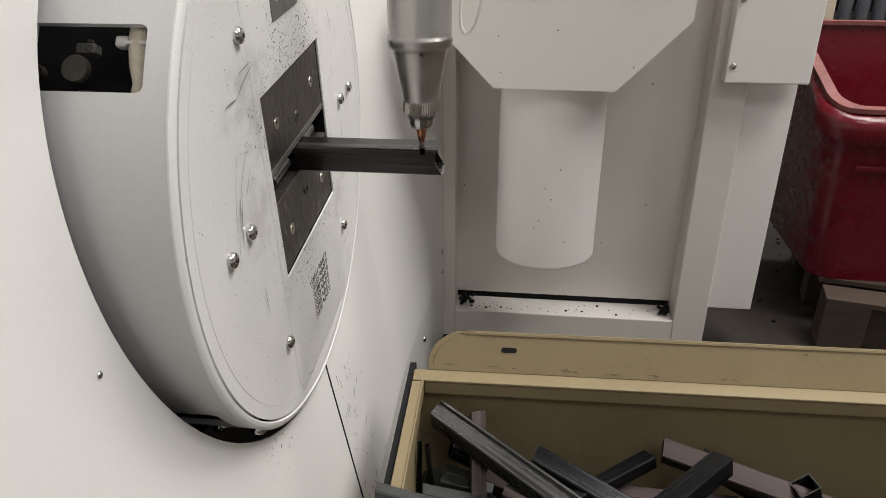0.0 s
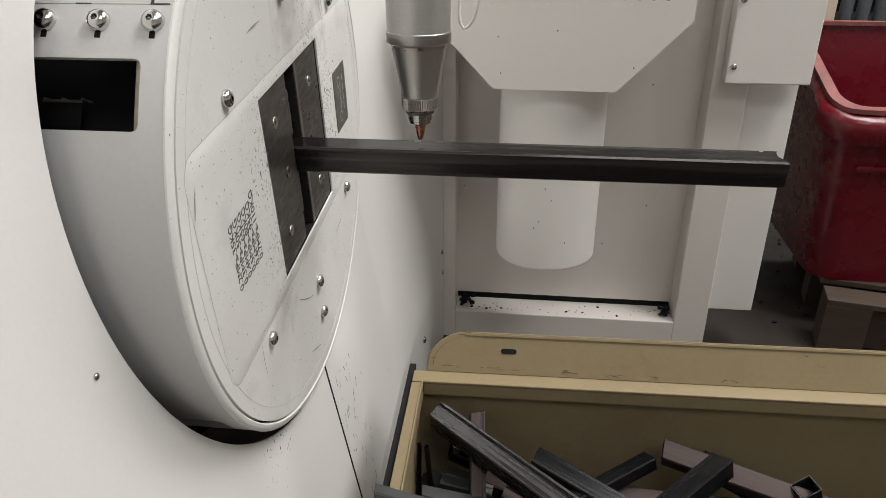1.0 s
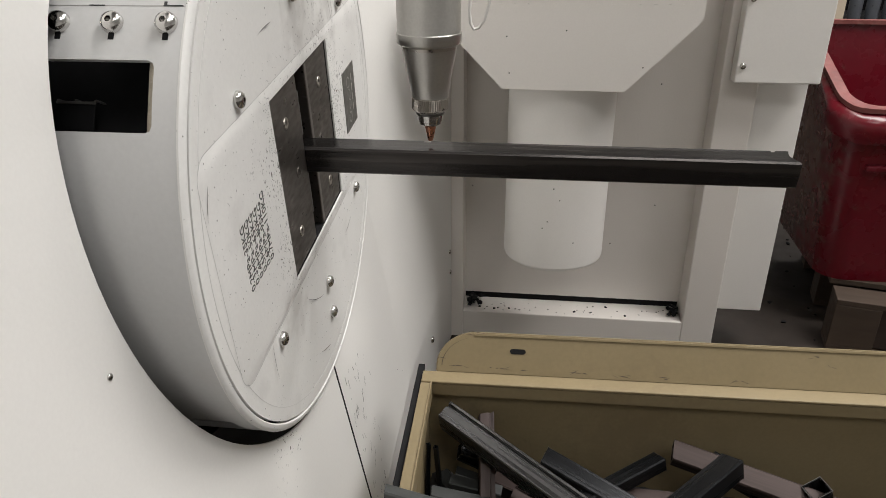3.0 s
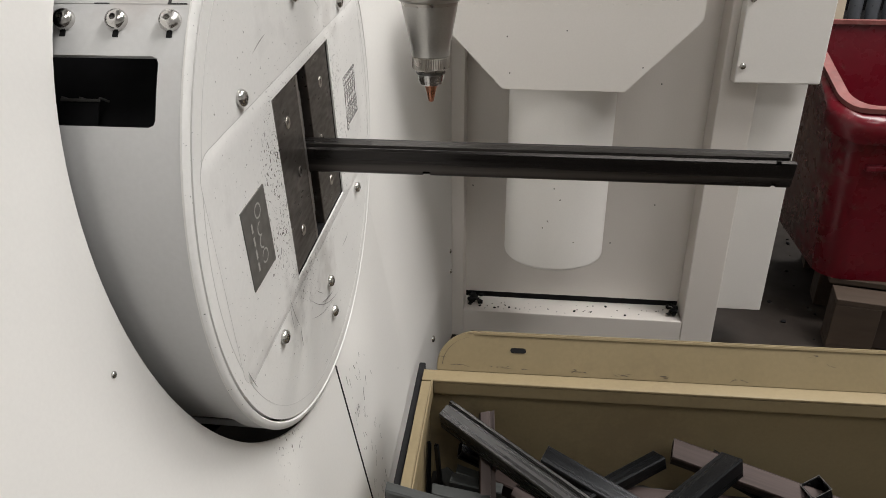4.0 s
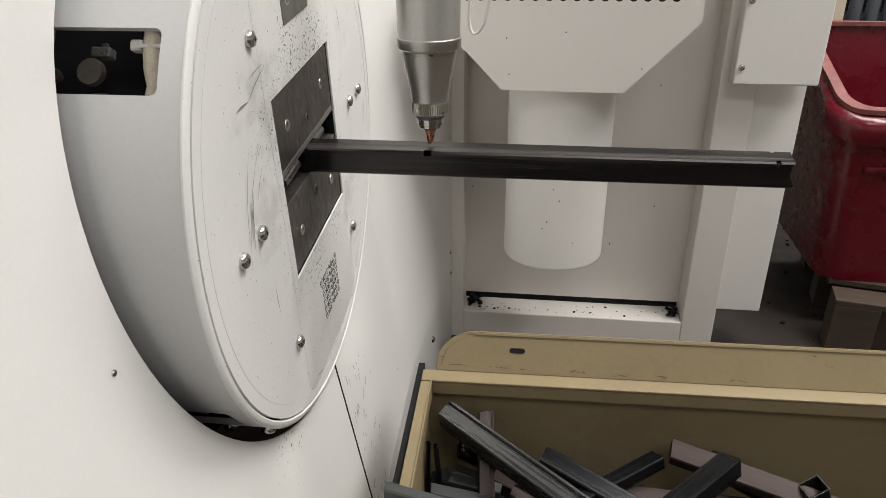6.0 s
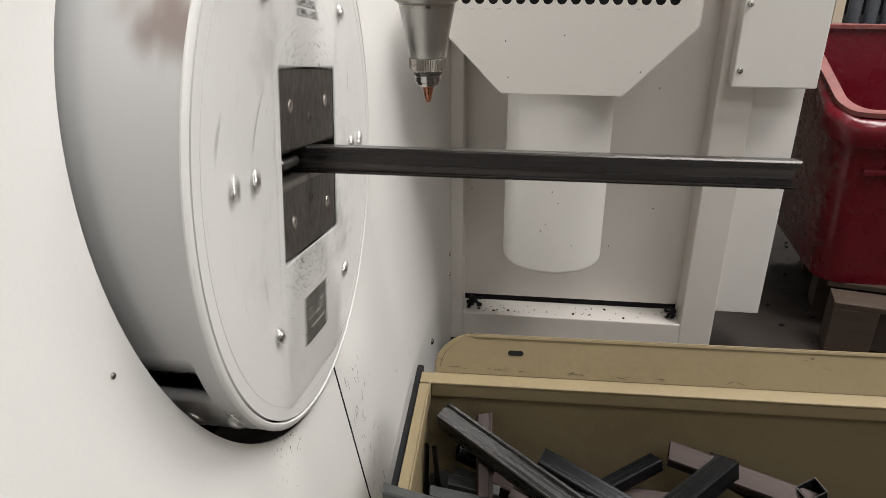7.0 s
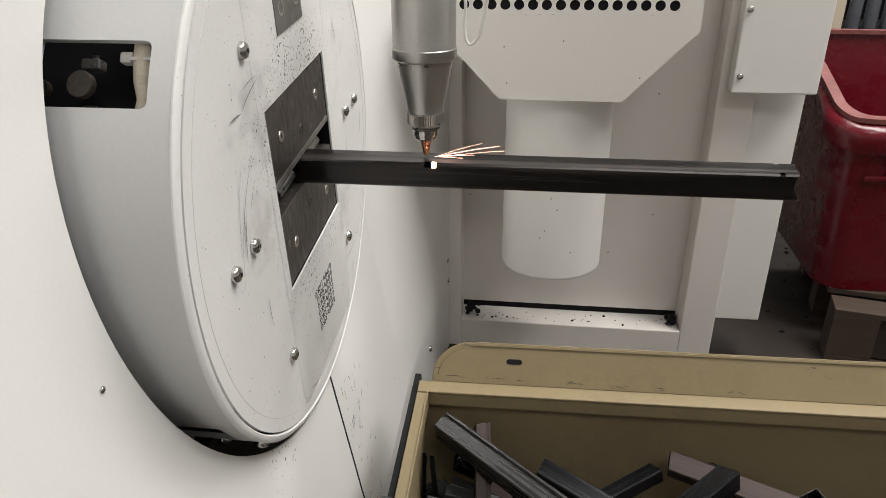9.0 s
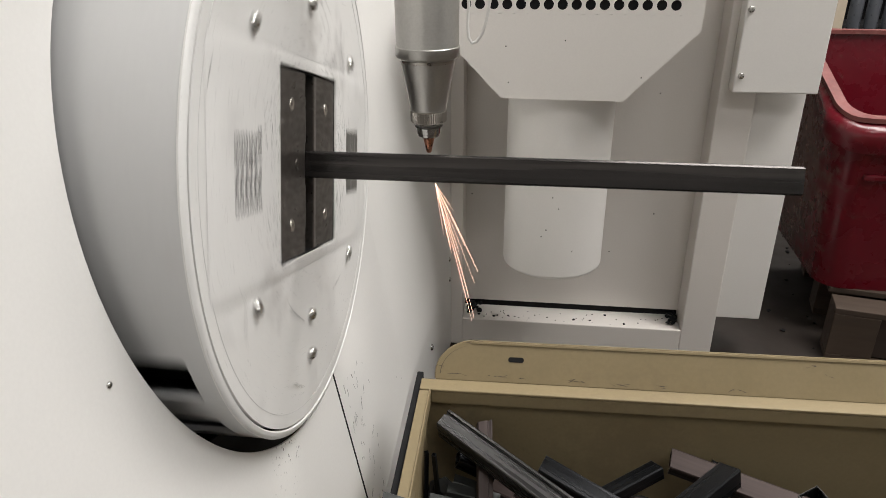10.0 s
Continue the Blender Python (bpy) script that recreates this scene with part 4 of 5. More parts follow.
part("wall", box(BX0 + 0.003, BX1, 0.143, 0.163, FLOOR + 0.01, RIM - 0.0065), KHAKI, scrap_bin)
part("wall", box(BX0 + 0.003, 0.146, BY0 + 0.02, 0.142, FLOOR + 0.01, RIM - 0.0065, 0, SKEW), KHAKI, scrap_bin)
part("wall", box(BX0 + 0.003, BX1, BY0 + 0.003, BY0 + 0.019, FLOOR + 0.01, RIM - 0.0065), KHAKI, scrap_bin)
part("wall", box(BX1 - 0.02, BX1 - 0.001, BY0 + 0.02, 0.142, FLOOR + 0.01, RIM - 0.0065), KHAKI, scrap_bin)
# out of view, added to keep light off the inner back wall
part("front_plate", box(BX0 + 0.03, BX1, BY0 - 0.02, BY0 - 0.001, RIM - 0.002, -0.43, 0.002), KHAKI, scrap_bin, "unseen khaki front plate added to shade the bin")
# black strip: the shade of the gap between bin and cover, as a solid
part("edge_guard", box(BX0 - 0.014, BX0 - 0.001, BY0 + 0.02, 0.205, RIM - 0.080, RIM - 0.012, 0.002, SKEW), BLACK, scrap_bin, "black strip standing in for the shaded gap beside the bin")
part("bottom", box(0.147, BX1 - 0.021, BY0 + 0.02, 0.142, -0.87, -0.86), KHAKI, scrap_bin)


scrapes = bmesh.new()
rng = random.Random(5)
for x0, z0, n in ((0.215, -0.489, 3), (0.335, -0.491, 2), (0.435, -0.490, 8), (0.60, -0.494, 3), (0.885, -0.430, 3), (0.91, -0.448, 2), (0.29, -0.490, 5), (0.52, -0.493, 4), (0.75, -0.492, 4), (0.24, -0.412, 4), (0.36, -0.414, 3), (0.17, -0.47, 3)):
    for k in range(n):
        x, z = x0 + rng.gauss(0, 0.009), z0 + abs(rng.gauss(0, 0.003))
        L, w, a = rng.uniform(0.003, 0.012), rng.uniform(0.0004, 0.0013), rng.gauss(0.05, 0.25)
        quad = [scrapes.verts.new((x + u * math.cos(a) - v * math.sin(a), 0.1648, z + u * math.sin(a) + v * math.cos(a))) for u, v in ((-L, 0), (0, -w), (L, 0), (0, w))]
        scrapes.faces.new(quad)
# flat dark strip: the shade in the corner's fold is put into its colour
folds = bmesh.new()
rows = []
for i in range(13):
    w = radians(180 - 75 * i / 12)
    rows.append([folds.verts.new((BX0 + 0.026 + 0.080 + (0.068 + d * (1 - i / 14)) * math.cos(w), 0.1649, -0.486 + (0.068 + d * (1 - i / 14)) * math.sin(w))) for d in (0.0, 0.0016)])
for p, q in zip(rows, rows[1:]):
    folds.faces.new((p[0], q[0], q[1], p[1]))
part("fold_line", folds, SCRAPE_AND_FOLD, plate_b, "dark fold line round the corner")
tagged(part("scraping", scrapes, SCRAPE_AND_FOLD, plate_b, "dark brown scrapes in the paint"), kind="stuff")
for ob in [plate_b] + list(plate_b.children):
    ob.data.transform(LEAN)
scrap_bin.matrix_basis = Matrix.Translation((0.121, 0.13, 0)) @ Matrix.Rotation(radians(1.2), 4, "Z") @ Matrix.Translation((-0.121, -0.13, 0))


# ---- offcuts in the bin ----
def offcut_mesh(length, side=0.020, rebate=True, cope=0.012):
    h, w = side, 0.0022
    c = 0.0026 if side > 0.006 else 0.0006
    loop = [(h, -h + c), (h, h - c), (h - c, h), (-h + c, h), (-h, h - c), (-h, -h + c), (-h + c, -h), (h - c, -h)]
    if rebate:
        loop = [(h, -h), (h, h - 0.002), (h - 0.002, h), (0.0145, h), (0.0135, h - 0.005), (0.006, h - 0.005), (0.005, h), (-h + 0.002, h), (-h, h - 0.002), (-h, -h)]
    n = len(loop)
    inner = [(y * 0.86, z * 0.86 if not (0.005 < y < 0.015 and z > 0) else z - w) for y, z in loop]
    bm = bmesh.new()
    rings = []
    for x, s, pts in ((0, 1, loop), (length, -1, loop), (length, -1, inner), (0, 1, inner)):
        rings.append([bm.verts.new((x + s * cope * (0.5 - y / (2 * h)), y, z)) for y, z in pts])
    for p, q in zip(rings, rings[1:] + rings[:1]):
        for i in range(n):
            j = (i + 1) % n
            bm.faces.new((p[i], p[j], q[j], q[i]))
    bmesh.ops.recalc_face_normals(bm, faces=bm.faces)
    return bm


def cut_end_mesh(side, cope):
    """Thin ragged burr round an offcut's end."""
    h = side
    bm = bmesh.new()
    rows = []
    for k in (1.01, 0.93):
        rows.append([bm.verts.new((cope * (0.5 - y / (2 * h)) - 0.0007, y, z)) for y, z in ((h * k, -h * k), (h * k, h * k), (-h * k, h * k), (-h * k, -h * k))])
    for i in range(4):
        bm.faces.new((rows[0][i], rows[0][(i + 1) % 4], rows[1][(i + 1) % 4], rows[1][i]))
    bmesh.ops.recalc_face_normals(bm, faces=bm.faces)
    return bm


def between(a, b, twist):
    a, b = Vector(a), Vector(b)
    return Matrix.Translation(a) @ (b - a).to_track_quat("X", "Z").to_matrix().to_4x4() @ Matrix.Rotation(radians(twist), 4, "X")


heap = [
    ((0.182, 0.110, -0.562), (0.640, -0.245, -0.610), 14, SCRAP_LONG, 0.021, True, "long dark grey rebated tube offcut lying across the heap"),
    ((0.262, 0.126, -0.566), (0.285, -0.12, -0.735), -4, SCRAP_BROWN, 0.0145, True, "brownish steel tube offcut under a long one"),
    ((0.378, 0.084, -0.635), (0.640, -0.080, -0.66), 12, SCRAP_DARK, 0.020, False, "dark square tube offcut in the heap"),
    ((0.622, 0.112, -0.615), (0.990, -0.010, -0.655), 32, SCRAP_BROWN, 0.020, False, "brownish square tube offcut in the heap"),
    ((0.716, 0.044, -0.578), (0.480, -0.185, -0.600), 10, SCRAP_DARK, 0.020, False, "dark square tube offcut lying over others"),
    ((0.859, 0.028, -0.600), (0.925, 0.036, -0.78), 82, SCRAP_DARK, 0.019, False, "upright dark square tube offcut, open end up"),
    ((0.600, 0.090, -0.620), (0.440, -0.008, -0.655), 5, SCRAP_DARK, 0.015, False, "dark square tube offcut in the heap"),
    ((0.480, 0.030, -0.665), (0.760, 0.040, -0.680), 0, SCRAP_BROWN, 0.016, False, "brownish tube offcut in the heap"),
    ((0.168, -0.012, -0.655), (0.280, -0.026, -0.660), 4, SCRAP_GREY, 0.014, False, "short grey offcut in the heap"),
    ((0.205, 0.066, -0.675), (0.300, 0.040, -0.682), -8, SCRAP_GREY, 0.014, False, "short grey offcut in the heap"),
    ((0.282, 0.062, -0.680), (0.500, -0.030, -0.690), 0, SCRAP_BROWN, 0.016, False, "brownish tube offcut in the heap"),
    ((0.700, 0.120, -0.640), (0.860, 0.060, -0.690), 10, SCRAP_DARK, 0.018, False, "dark square tube offcut in the heap"),
    ((0.210, 0.100, -0.640), (0.330, 0.090, -0.690), 15, SCRAP_DARK, 0.015, False, "dark square tube offcut in the heap"),
    ((0.200, 0.030, -0.662), (0.300, 0.020, -0.672), 5, SCRAP_GREY, 0.009, True, "short grey offcut in the heap"),
    ((0.190, -0.045, -0.655), (0.330, -0.060, -0.662), -6, SCRAP_GREY, 0.009, True, "short grey offcut in the heap"),
    ((0.320, 0.020, -0.670), (0.460, -0.060, -0.680), 8, SCRAP_BROWN, 0.015, True, "brownish tube offcut in the heap"),
    ((0.157, 0.052, -0.590), (0.153, 0.050, -0.74), 0, SCRAP_DARK, 0.004, False, "thin steel strip leaning on bin wall"),
    ((0.172, 0.046, -0.590), (0.178, 0.068, -0.74), 0, SCRAP_DARK, 0.004, False, "thin steel strip leaning on bin wall"),
    ((0.120, -0.180, -0.489), (0.420, -0.255, -0.489), 0, SCRAP_GREY, 0.0105, False, "grey steel bar lying on the bin rim"),
]
for a, b, twist, mat, side, reb, label in heap:
    length = (Vector(b) - Vector(a)).length
    ob = to_object("tube_offcut", offcut_mesh(length, side, reb, 0.006 if side > 0.01 else 0.0), mat)
    ob.matrix_basis = between(a, b, twist)
    if side > 0.012 and not reb:
        part("cut_end", cut_end_mesh(side, 0.006), ROLLER, ob, "pale burr on the cut end")
    tagged(ob, label, "offcut", "offcuts in the scrap bin")
rng = random.Random(11)
for k in range(130):
    x, y = rng.uniform(0.2, 1.6), rng.uniform(-0.36, 0.08)
    z = rng.uniform(-0.78, -0.72) - 0.07 * min(1, max(0, (x - 0.70) / 0.2))
    ang = rng.uniform(0, math.pi)
    L = rng.uniform(0.10, 0.30)
    dx, dy = math.cos(ang) * L / 2, math.sin(ang) * L / 2
    if y + abs(dy) > 0.115:
        y = 0.115 - abs(dy)
    if y - abs(dy) < -0.36:
        y = -0.36 + abs(dy)
    if x - abs(dx) < 0.175:
        x = 0.175 + abs(dx)
    if x + abs(dx) > 1.7:
        x = 1.7 - abs(dx)
    side = rng.choice((0.020, 0.018, 0.015))
    ob = to_object("tube_offcut", offcut_mesh(L, side, rng.random() < 0.3, rng.choice((0.0, 0.015))), rng.choice((SCRAP_DARK, SCRAP_DARK, SCRAP_DARK, SCRAP_BROWN, SCRAP_GREY)))
    ob.matrix_basis = between((x - dx, y - dy, z), (x + dx, y + dy, z + rng.uniform(-0.02, 0.02)), rng.uniform(-30, 30))
    tagged(ob, "steel tube offcut low in the scrap heap", "offcut", "offcuts in the scrap bin")

# added black filler: shade between the offcuts is put into its colour
slag = bmesh.new()
rng = random.Random(17)
grid = [[slag.verts.new((0.150 + 1.575 * i / 90, -0.395 + 0.535 * k / 30, -0.755 - 0.045 * min(1, max(0, (i - 28) / 12)) + 0.006 * math.sin(9 * i / 7) * math.cos(k / 2.3) + rng.uniform(-0.008, 0.008) + (0.004 * (k - 26) if k > 26 else 0))) for k in range(31)] for i in range(91)]
for p, q in zip(grid, grid[1:]):
    for k in range(30):
        slag.faces.new((p[k], q[k], q[k + 1], p[k + 1]))
bmesh.ops.recalc_face_normals(slag, faces=slag.faces)
tagged(to_object("slag_heap", slag, HEAP_SHADE, smooth=True), "black filler standing in for shade between the offcuts in the bin", "slag", kind="stuff")

# ---- red container on a pallet ----
CM = pose(1.243, 1.160, 0, 0, 0, -2)
container = empty("red_container", "dusty red plastic hopper container on a wooden pallet", "container", m=CM)
CW, CD, CB = 0.95, 0.62, -0.765
CR = 0.09          # radius of its upright corners


def wall_top(v):
    return -0.203 + 0.165 * min(1, max(0, (v - 0.01) / 0.42))


def container_shell():
    """Tapered open box with rounded upright corners: its rim rises from the front lip to the back."""
    bm = bmesh.new()
    out = rounded(0, CW, 0, CD, CR, 8)
    rings = []
    for lvl, inset in ((0, 0.045), (0.12, 0.04), (0.5, 0.022), (1.0, 0.0)):
        ring = []
        for u, v in out:
            uu = CW / 2 + (u - CW / 2) * (1 - inset * 2)
            vv = CD / 2 + (v - CD / 2) * (1 - inset * 2)
            ring.append(bm.verts.new((uu, vv, CB + (wall_top(v) - CB) * lvl)))
        rings.append(ring)
    inner = []
    for lvl, inset in ((1.0, 0.012), (0.08, 0.06)):
        ring = []
        for u, v in out:
            uu = CW / 2 + (u - CW / 2) * (1 - inset * 2)
            vv = CD / 2 + (v - CD / 2) * (1 - inset * 2)
            ring.append(bm.verts.new((uu, vv, CB + (wall_top(v) - CB) * lvl)))
        inner.append(ring)
    rings += inner
    n = len(out)
    for p, q in zip(rings, rings[1:]):
        for i in range(n):
            bm.faces.new((p[i], p[(i + 1) % n], q[(i + 1) % n], q[i]))
    bm.faces.new(rings[0])
    bm.faces.new(rings[-1])
    bmesh.ops.recalc_face_normals(bm, faces=bm.faces)
    return bm


part("shell", container_shell(), RED, container, "red plastic tapered shell", smooth=True)


def rim_band(grow, z0, z1, mat, name, label=""):
    bm = bmesh.new()
    out = rounded(-grow, CW + grow, -grow, CD + grow, CR + grow, 8)
    inn = rounded(0.018, CW - 0.018, 0.018, CD - 0.018, CR - 0.018, 8)
    n = len(out)
    rows = []
    for pts, dz in ((inn, z1), (out, z1), (out, z0), (inn, z0)):
        rows.append([bm.verts.new((u, v, wall_top(v) + dz)) for u, v in pts])
    for p, q in zip(rows, rows[1:] + rows[:1]):
        for i in range(n):
            bm.faces.new((p[i], p[(i + 1) % n], q[(i + 1) % n], q[i]))
    bmesh.ops.recalc_face_normals(bm, faces=bm.faces)
    return part(name, bm, mat, container, label, smooth=True)


rim_band(0.014, -0.004, 0.010, REDDUST, "rim", "dusty pinkish-red rim")


def front_skirt():
    """Bulging skirt round the front and its corners, fading into the side walls."""
    bm = bmesh.new()
    base = rounded(0, CW, 0, CD, CR, 10)
    rows = []
    for grow, dz in ((0.004, -0.006), (0.020, -0.012), (0.034, -0.026), (0.037, -0.040), (0.036, -0.082), (0.030, -0.092), (0.002, -0.097)):
        row = []
        for u, v in base:
            f = min(1.0, max(0.0, (0.17 - v) / 0.09))
            du = u - CW / 2
            out_u = max(0.0, (abs(du) - CW / 2 + CR) / CR) * (1 if du > 0 else -1)
            out_v = max(0.0, (CR - v) / CR)
            row.append(bm.verts.new((u + grow * f * out_u, v - grow * f * out_v, wall_top(v) + dz * (0.3 + 0.7 * f))))
        rows.append(row)
    n = len(base)
    for p, q in zip(rows, rows[1:]):
        for i in range(n):
            bm.faces.new((p[i], p[(i + 1) % n], q[(i + 1) % n], q[i]))
    bmesh.ops.recalc_face_normals(bm, faces=bm.faces)
    return bm


part("rim_skirt", front_skirt(), RED, container, "glossy bulging red skirt under the rim", smooth=True)
part("rib", box(0.085, CW - 0.085, -0.010, 0.02, -0.385, -0.365, 0.006), RED, container)

pallet = empty("wooden_pallet", "worn wooden pallet under the red container", "pallet", m=pose(1.282, 1.050, 0, 0, 0, -12))
for v0 in (0.0, 0.15, 0.30, 0.45, 0.60):
    part("deck_board", box(0.015, CW + 0.1, v0, v0 + 0.10, -0.785, -0.766, 0.002), WOOD, pallet)
for u0 in (0.015, 0.42, 0.88):
    for v0 in (0.0, 0.30, 0.60):
        part("block", box(u0, u0 + 0.13, v0, v0 + 0.10, -0.930, -0.7855, 0.002), WOOD, pallet)
for v0 in (0.0, 0.30, 0.60):
    part("bottom_board", box(0.015, CW + 0.1, v0, v0 + 0.10, FLOOR, -0.9305, 0.002), WOOD, pallet)

for v0 in (0.012, 0.61):
    part("stringer", box(0.03, CW + 0.085, v0, v0 + 0.03, -0.925, -0.7856, 0.002), WOODDARK, pallet, "dark split stringer board")

# ---- shelf far behind ----
shelf = empty("storage_shelf", "dark storage shelf with a cream post", "shelf")
part("shelf_post", box(1.845, 1.895, 3.0, 3.06, -0.199, 1.2, 0.004), CREAM, shelf, "cream upright post")
part("shelf_board", box(1.84, 3.6, 3.0, 3.5, -0.235, -0.20, 0.003), DARKGREY, shelf)
part("shelf_base", box(1.95, 3.6, 3.02, 3.49, FLOOR, -0.236), BLACK, shelf)
part("shelf_back", box(1.9, 3.6, 3.5, 3.53, FLOOR, 1.2), BLACK, shelf)
part("shelf_board", box(1.9, 3.6, 3.0, 3.5, 0.4, 0.43, 0.003), BLACK, shelf)
for k in range(5):
    bt = empty("spray_can", "dark grey spray can on the storage shelf", "can", "cans on the shelf", pose(1.97 + 0.085 * k, 3.07, -0.2))
    part("can", lathe([(0, 0.030), (0.003, 0.033), (0.15, 0.033), (0.165, 0.024), (0.168, 0.012)], "z", 20), BOTTLE, bt, smooth=True)
    part("cap", lathe([(0.168, 0.021), (0.2, 0.020), (0.203, 0.016)], "z", 16), BOTTLE, bt, smooth=True)

# ---- sparks ----
CUT = Vector((0.187, -0.004, -0.022))


def arc_points(lean_x, lean_y, length, start, sag):
    way = Vector((lean_x, lean_y, -1)).normalized()
    pts = []
    for i in range(9):
        s = start + length * i / 8
        p = way * s
        p.z -= sag * s * s
        pts.append(p)
    return pts


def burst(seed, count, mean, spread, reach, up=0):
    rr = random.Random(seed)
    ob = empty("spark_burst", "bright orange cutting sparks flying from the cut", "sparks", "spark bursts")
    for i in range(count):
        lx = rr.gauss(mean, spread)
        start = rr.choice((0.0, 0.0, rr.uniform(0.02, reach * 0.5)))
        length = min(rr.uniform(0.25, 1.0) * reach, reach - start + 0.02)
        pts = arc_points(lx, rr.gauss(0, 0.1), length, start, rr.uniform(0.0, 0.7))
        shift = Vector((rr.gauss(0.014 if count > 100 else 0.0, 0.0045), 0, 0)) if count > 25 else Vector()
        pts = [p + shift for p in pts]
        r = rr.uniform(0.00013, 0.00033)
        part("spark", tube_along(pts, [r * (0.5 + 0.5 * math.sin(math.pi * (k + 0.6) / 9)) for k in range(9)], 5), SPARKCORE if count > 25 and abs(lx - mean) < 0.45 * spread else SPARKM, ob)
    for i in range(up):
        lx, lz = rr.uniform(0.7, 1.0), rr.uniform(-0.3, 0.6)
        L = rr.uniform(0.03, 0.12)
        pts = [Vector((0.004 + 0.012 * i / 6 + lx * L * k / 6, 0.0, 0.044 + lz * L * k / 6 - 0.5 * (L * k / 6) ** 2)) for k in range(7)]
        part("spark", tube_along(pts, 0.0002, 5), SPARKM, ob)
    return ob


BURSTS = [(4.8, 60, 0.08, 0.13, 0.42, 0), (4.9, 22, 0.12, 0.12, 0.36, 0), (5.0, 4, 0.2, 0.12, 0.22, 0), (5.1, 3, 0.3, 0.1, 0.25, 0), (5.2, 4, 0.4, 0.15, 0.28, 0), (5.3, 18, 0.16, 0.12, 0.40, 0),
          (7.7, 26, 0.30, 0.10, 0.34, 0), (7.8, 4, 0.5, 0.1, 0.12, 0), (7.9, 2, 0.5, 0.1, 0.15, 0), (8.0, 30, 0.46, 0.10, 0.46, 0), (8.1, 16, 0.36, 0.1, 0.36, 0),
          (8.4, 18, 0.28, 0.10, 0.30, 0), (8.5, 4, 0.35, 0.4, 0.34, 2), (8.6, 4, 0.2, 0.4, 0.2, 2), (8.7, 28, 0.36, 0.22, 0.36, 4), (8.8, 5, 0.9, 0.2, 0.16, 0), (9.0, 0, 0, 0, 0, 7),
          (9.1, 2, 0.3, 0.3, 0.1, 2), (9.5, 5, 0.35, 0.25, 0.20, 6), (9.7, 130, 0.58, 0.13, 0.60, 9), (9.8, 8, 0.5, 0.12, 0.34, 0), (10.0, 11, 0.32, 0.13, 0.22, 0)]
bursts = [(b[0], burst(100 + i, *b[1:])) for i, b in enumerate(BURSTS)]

spot = tagged(to_object("glowing_cut", box(-0.0036, 0.0036, -0.002, 0.002, -0.0045, 0.0045, 0.0012), SPOTM), "white-hot glowing cut on the steel tube", "glowing cut")

# ---- what moves ----
TURNS = [(0.0, 96.6), (0.1, 95.5), (0.2, 78), (0.3, 29.5), (0.4, 7.2), (0.5, 7.2), (1.4, 7.2), (1.5, 19), (1.6, 55), (1.7, 88), (1.8, 96.6), (2.4, 96.6), (2.5, 76), (2.6, 53), (2.7, 17), (2.8, 7.2), (2.9, 7.2),
         (3.5, 7.2), (3.6, 24), (3.7, 78), (3.8, 132), (3.9, 179), (4.0, 186.8), (4.1, 186.8), (5.1, 186.8), (5.2, 181), (5.3, 146), (5.4, 123), (5.5, 99), (5.6, 96.6), (5.7, 96.6), (6.1, 96.6), (6.2, 108), (6.3, 141), (6.4, 174), (6.5, 186.8), (6.6, 186.8),
         (6.8, 186.8), (6.9, 211), (7.0, 259), (7.1, 276.7), (7.2, 276.7), (7.8, 276.7), (7.9, 273), (8.0, 260), (8.1, 226), (8.2, 189), (8.3, 186.8), (8.5, 186.8), (8.6, 183), (8.7, 147), (8.8, 112), (8.9, 97), (9.0, 96.6), (9.2, 96.6),
         (9.3, 82), (9.4, 48), (9.5, 13), (9.6, 7.2), (9.9, 7.2), (10.0, -16.5)]
FEED = [(0.0, -0.483), (0.1, -0.483), (0.2, -0.463), (0.3, -0.385), (0.4, -0.235), (0.5, -0.098), (0.6, -0.012), (0.7, 0.0), (0.8, 0.0), (5.7, 0.0), (6.2, 0.008), (6.8, 0.012), (10.0, 0.012)]
LIFT = [(0.0, 0.022), (0.1, 0.072), (0.2, 0.097), (0.3, 0.096), (0.5, 0.096), (0.6, 0.094), (0.7, 0.078), (0.8, 0.038), (0.9, 0.029), (1.4, 0.028), (1.5, 0.029), (1.6, 0.032), (1.7, 0.026), (1.8, 0.023), (2.4, 0.023), (2.5, 0.022),
        (2.6, 0.030), (2.7, 0.029), (2.8, 0.028), (3.4, 0.028), (3.6, 0.080), (3.8, 0.086), (4.0, 0.086), (4.1, 0.045), (4.2, 0.022), (5.1, 0.020), (5.3, 0.029), (5.4, 0.030), (5.5, 0.022), (5.7, 0.022), (6.0, 0.024), (6.3, 0.088), (6.8, 0.091),
        (7.0, 0.092), (7.1, 0.066), (7.2, 0.026), (7.3, 0.022), (7.9, 0.022), (8.0, 0.024), (8.1, 0.031), (8.2, 0.024), (8.6, 0.022), (8.7, 0.030), (8.8, 0.030), (8.9, 0.024), (9.2, 0.024), (9.3, 0.025), (9.4, 0.031), (9.5, 0.025), (9.9, 0.025), (10.0, 0.025)]
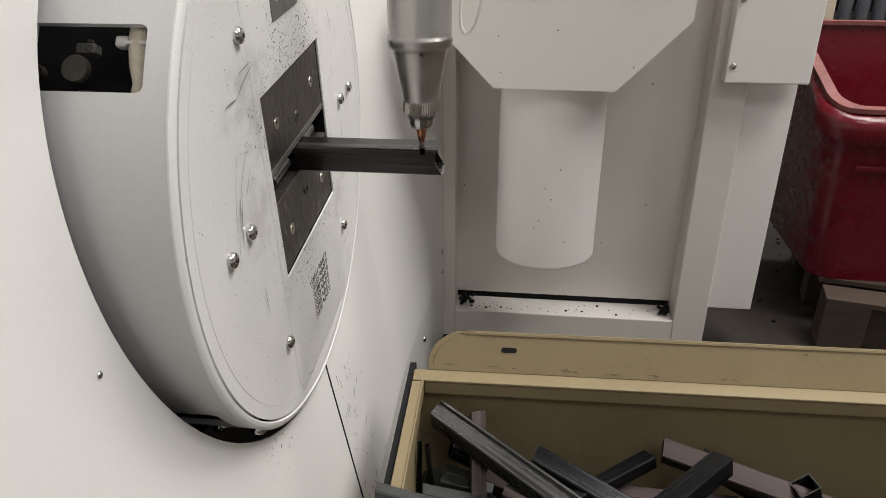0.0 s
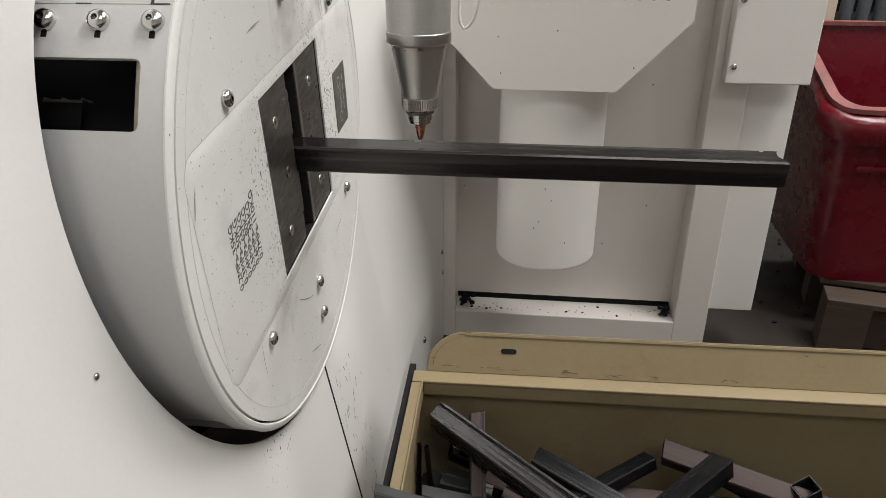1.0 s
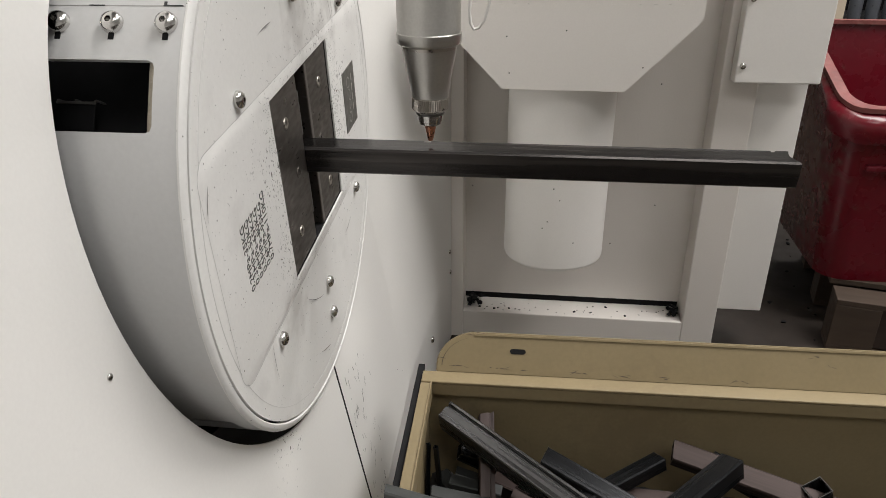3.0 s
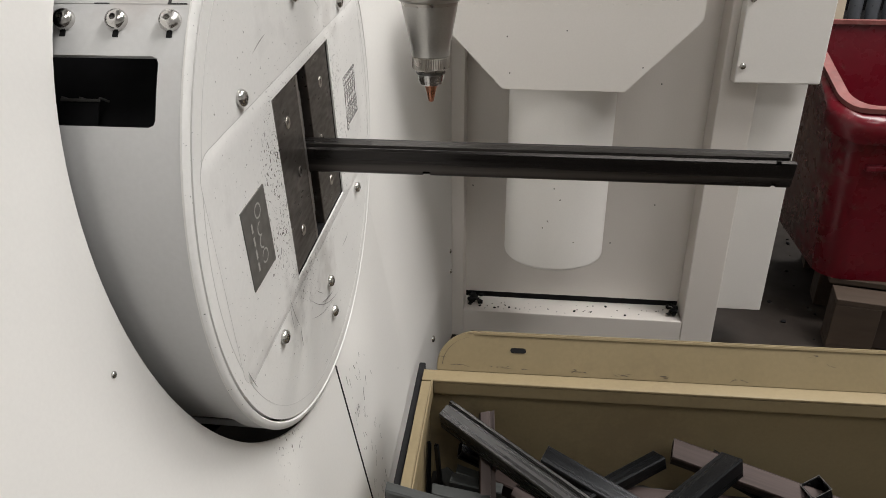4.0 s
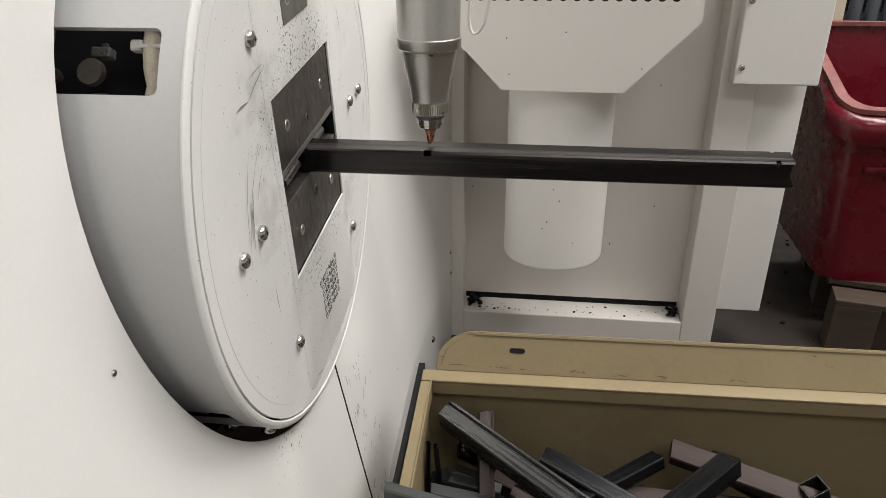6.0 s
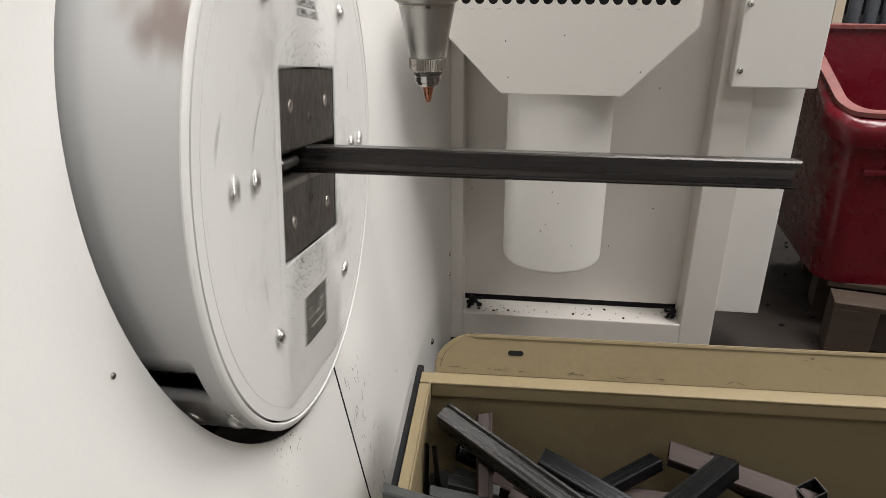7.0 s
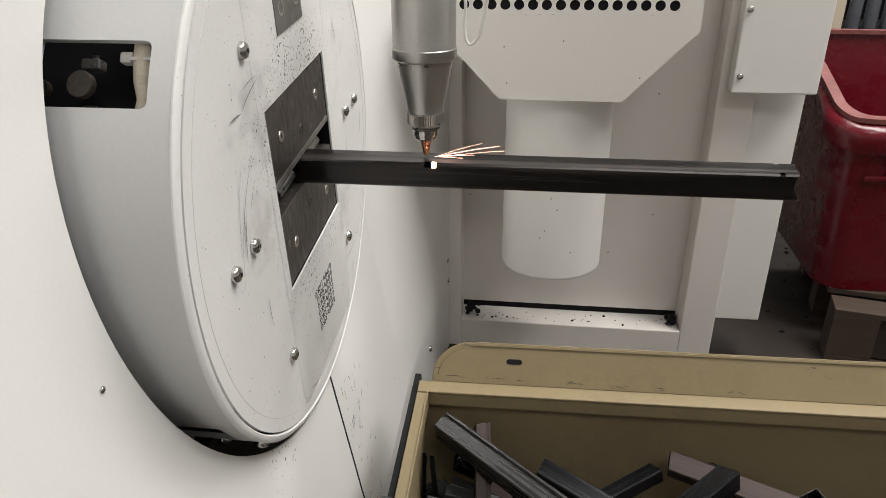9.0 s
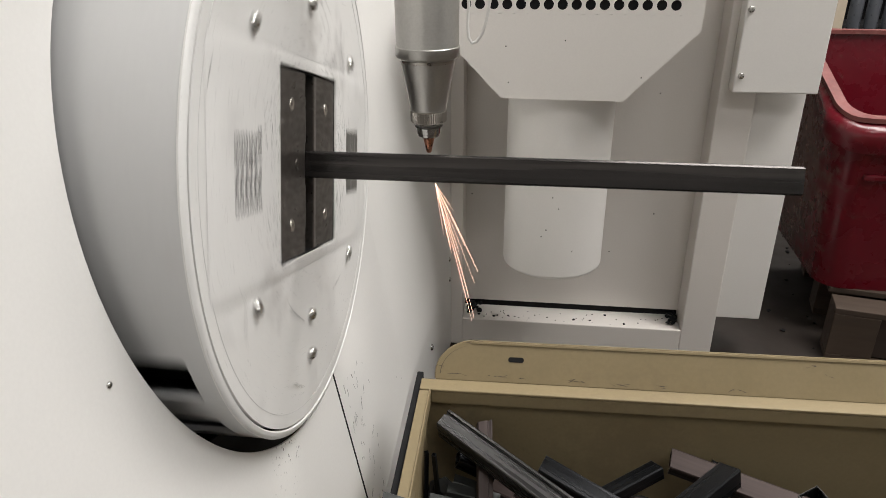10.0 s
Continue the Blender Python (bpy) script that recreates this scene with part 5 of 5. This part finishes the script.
SPOT = [(4.9, 0.181, -0.006, 1), (5.0, 0.181, -0.006, 1), (5.1, 0.181, -0.007, 1), (5.2, 0.180, -0.010, 1), (5.3, 0.182, -0.002, 1), (5.4, 0.184, 0.008, 1), (5.5, 0.183, 0.021, 1), (5.6, 0.183, 0.018, 1), (5.7, 0.183, 0.018, 1),
        (8.1, 0.193, 0.002, 1), (8.2, 0.191, 0.010, 1), (8.3, 0.190, 0.014, 1), (8.4, 0.190, 0.014, 1), (8.5, 0.190, 0.015, 1), (8.6, 0.190, 0.015, 1), (8.7, 0.192, 0.018, 1), (8.8, 0.190, 0.001, 1), (8.9, 0.191, 0.016, 1), (9.0, 0.192, 0.015, 1),
        (9.1, 0.192, 0.016, 1), (9.2, 0.192, 0.016, 1), (9.3, 0.193, 0.018, 1), (9.4, 0.194, 0.023, 1)]


def at(table, t):
    for (a, u), (b, v) in zip(table, table[1:]):
        if a <= t <= b:
            return u + (v - u) * (t - a) / (b - a)
    return table[-1][1]


def motions():
    walk(chuck, [(t, pose(0, 0, 0, a)) for t, a in TURNS])
    times = sorted({t for t, _ in TURNS} | {t for t, _ in FEED})
    walk(workpiece, [(t, pose(at(FEED, t), 0, 0, at(TURNS, t))) for t in times])
    walk(head, [(t, pose(0.178, 0, z)) for t, z in LIFT])
    # bursts are parked in the unseen box, shown at the cut, hidden below floor
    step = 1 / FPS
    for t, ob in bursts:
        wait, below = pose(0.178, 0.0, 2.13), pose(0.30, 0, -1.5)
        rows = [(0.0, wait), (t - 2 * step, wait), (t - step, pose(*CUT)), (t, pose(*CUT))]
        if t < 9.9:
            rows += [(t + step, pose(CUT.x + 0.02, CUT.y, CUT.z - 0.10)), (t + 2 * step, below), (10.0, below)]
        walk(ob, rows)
    # the glowing spot waits inside the barrel and shows on the tube while the beam burns
    rows = [(0.0, pose(0.178, 0, 0.40)), (4.8, pose(0.178, 0, 0.40))]
    for i, (t, x, z, _) in enumerate(SPOT):
        if t == 8.1:
            rows += [(5.75, pose(0.178, 0, 0.40)), (8.05, pose(0.178, 0, 0.40))]
        rows.append((t, pose(x, -0.0215 - 0.004 * (t in (5.4, 8.1, 8.8)), z)))
    rows += [(9.45, pose(0.178, 0, 0.40)), (10.0, pose(0.178, 0, 0.40))]
    walk(spot, rows)


motions()
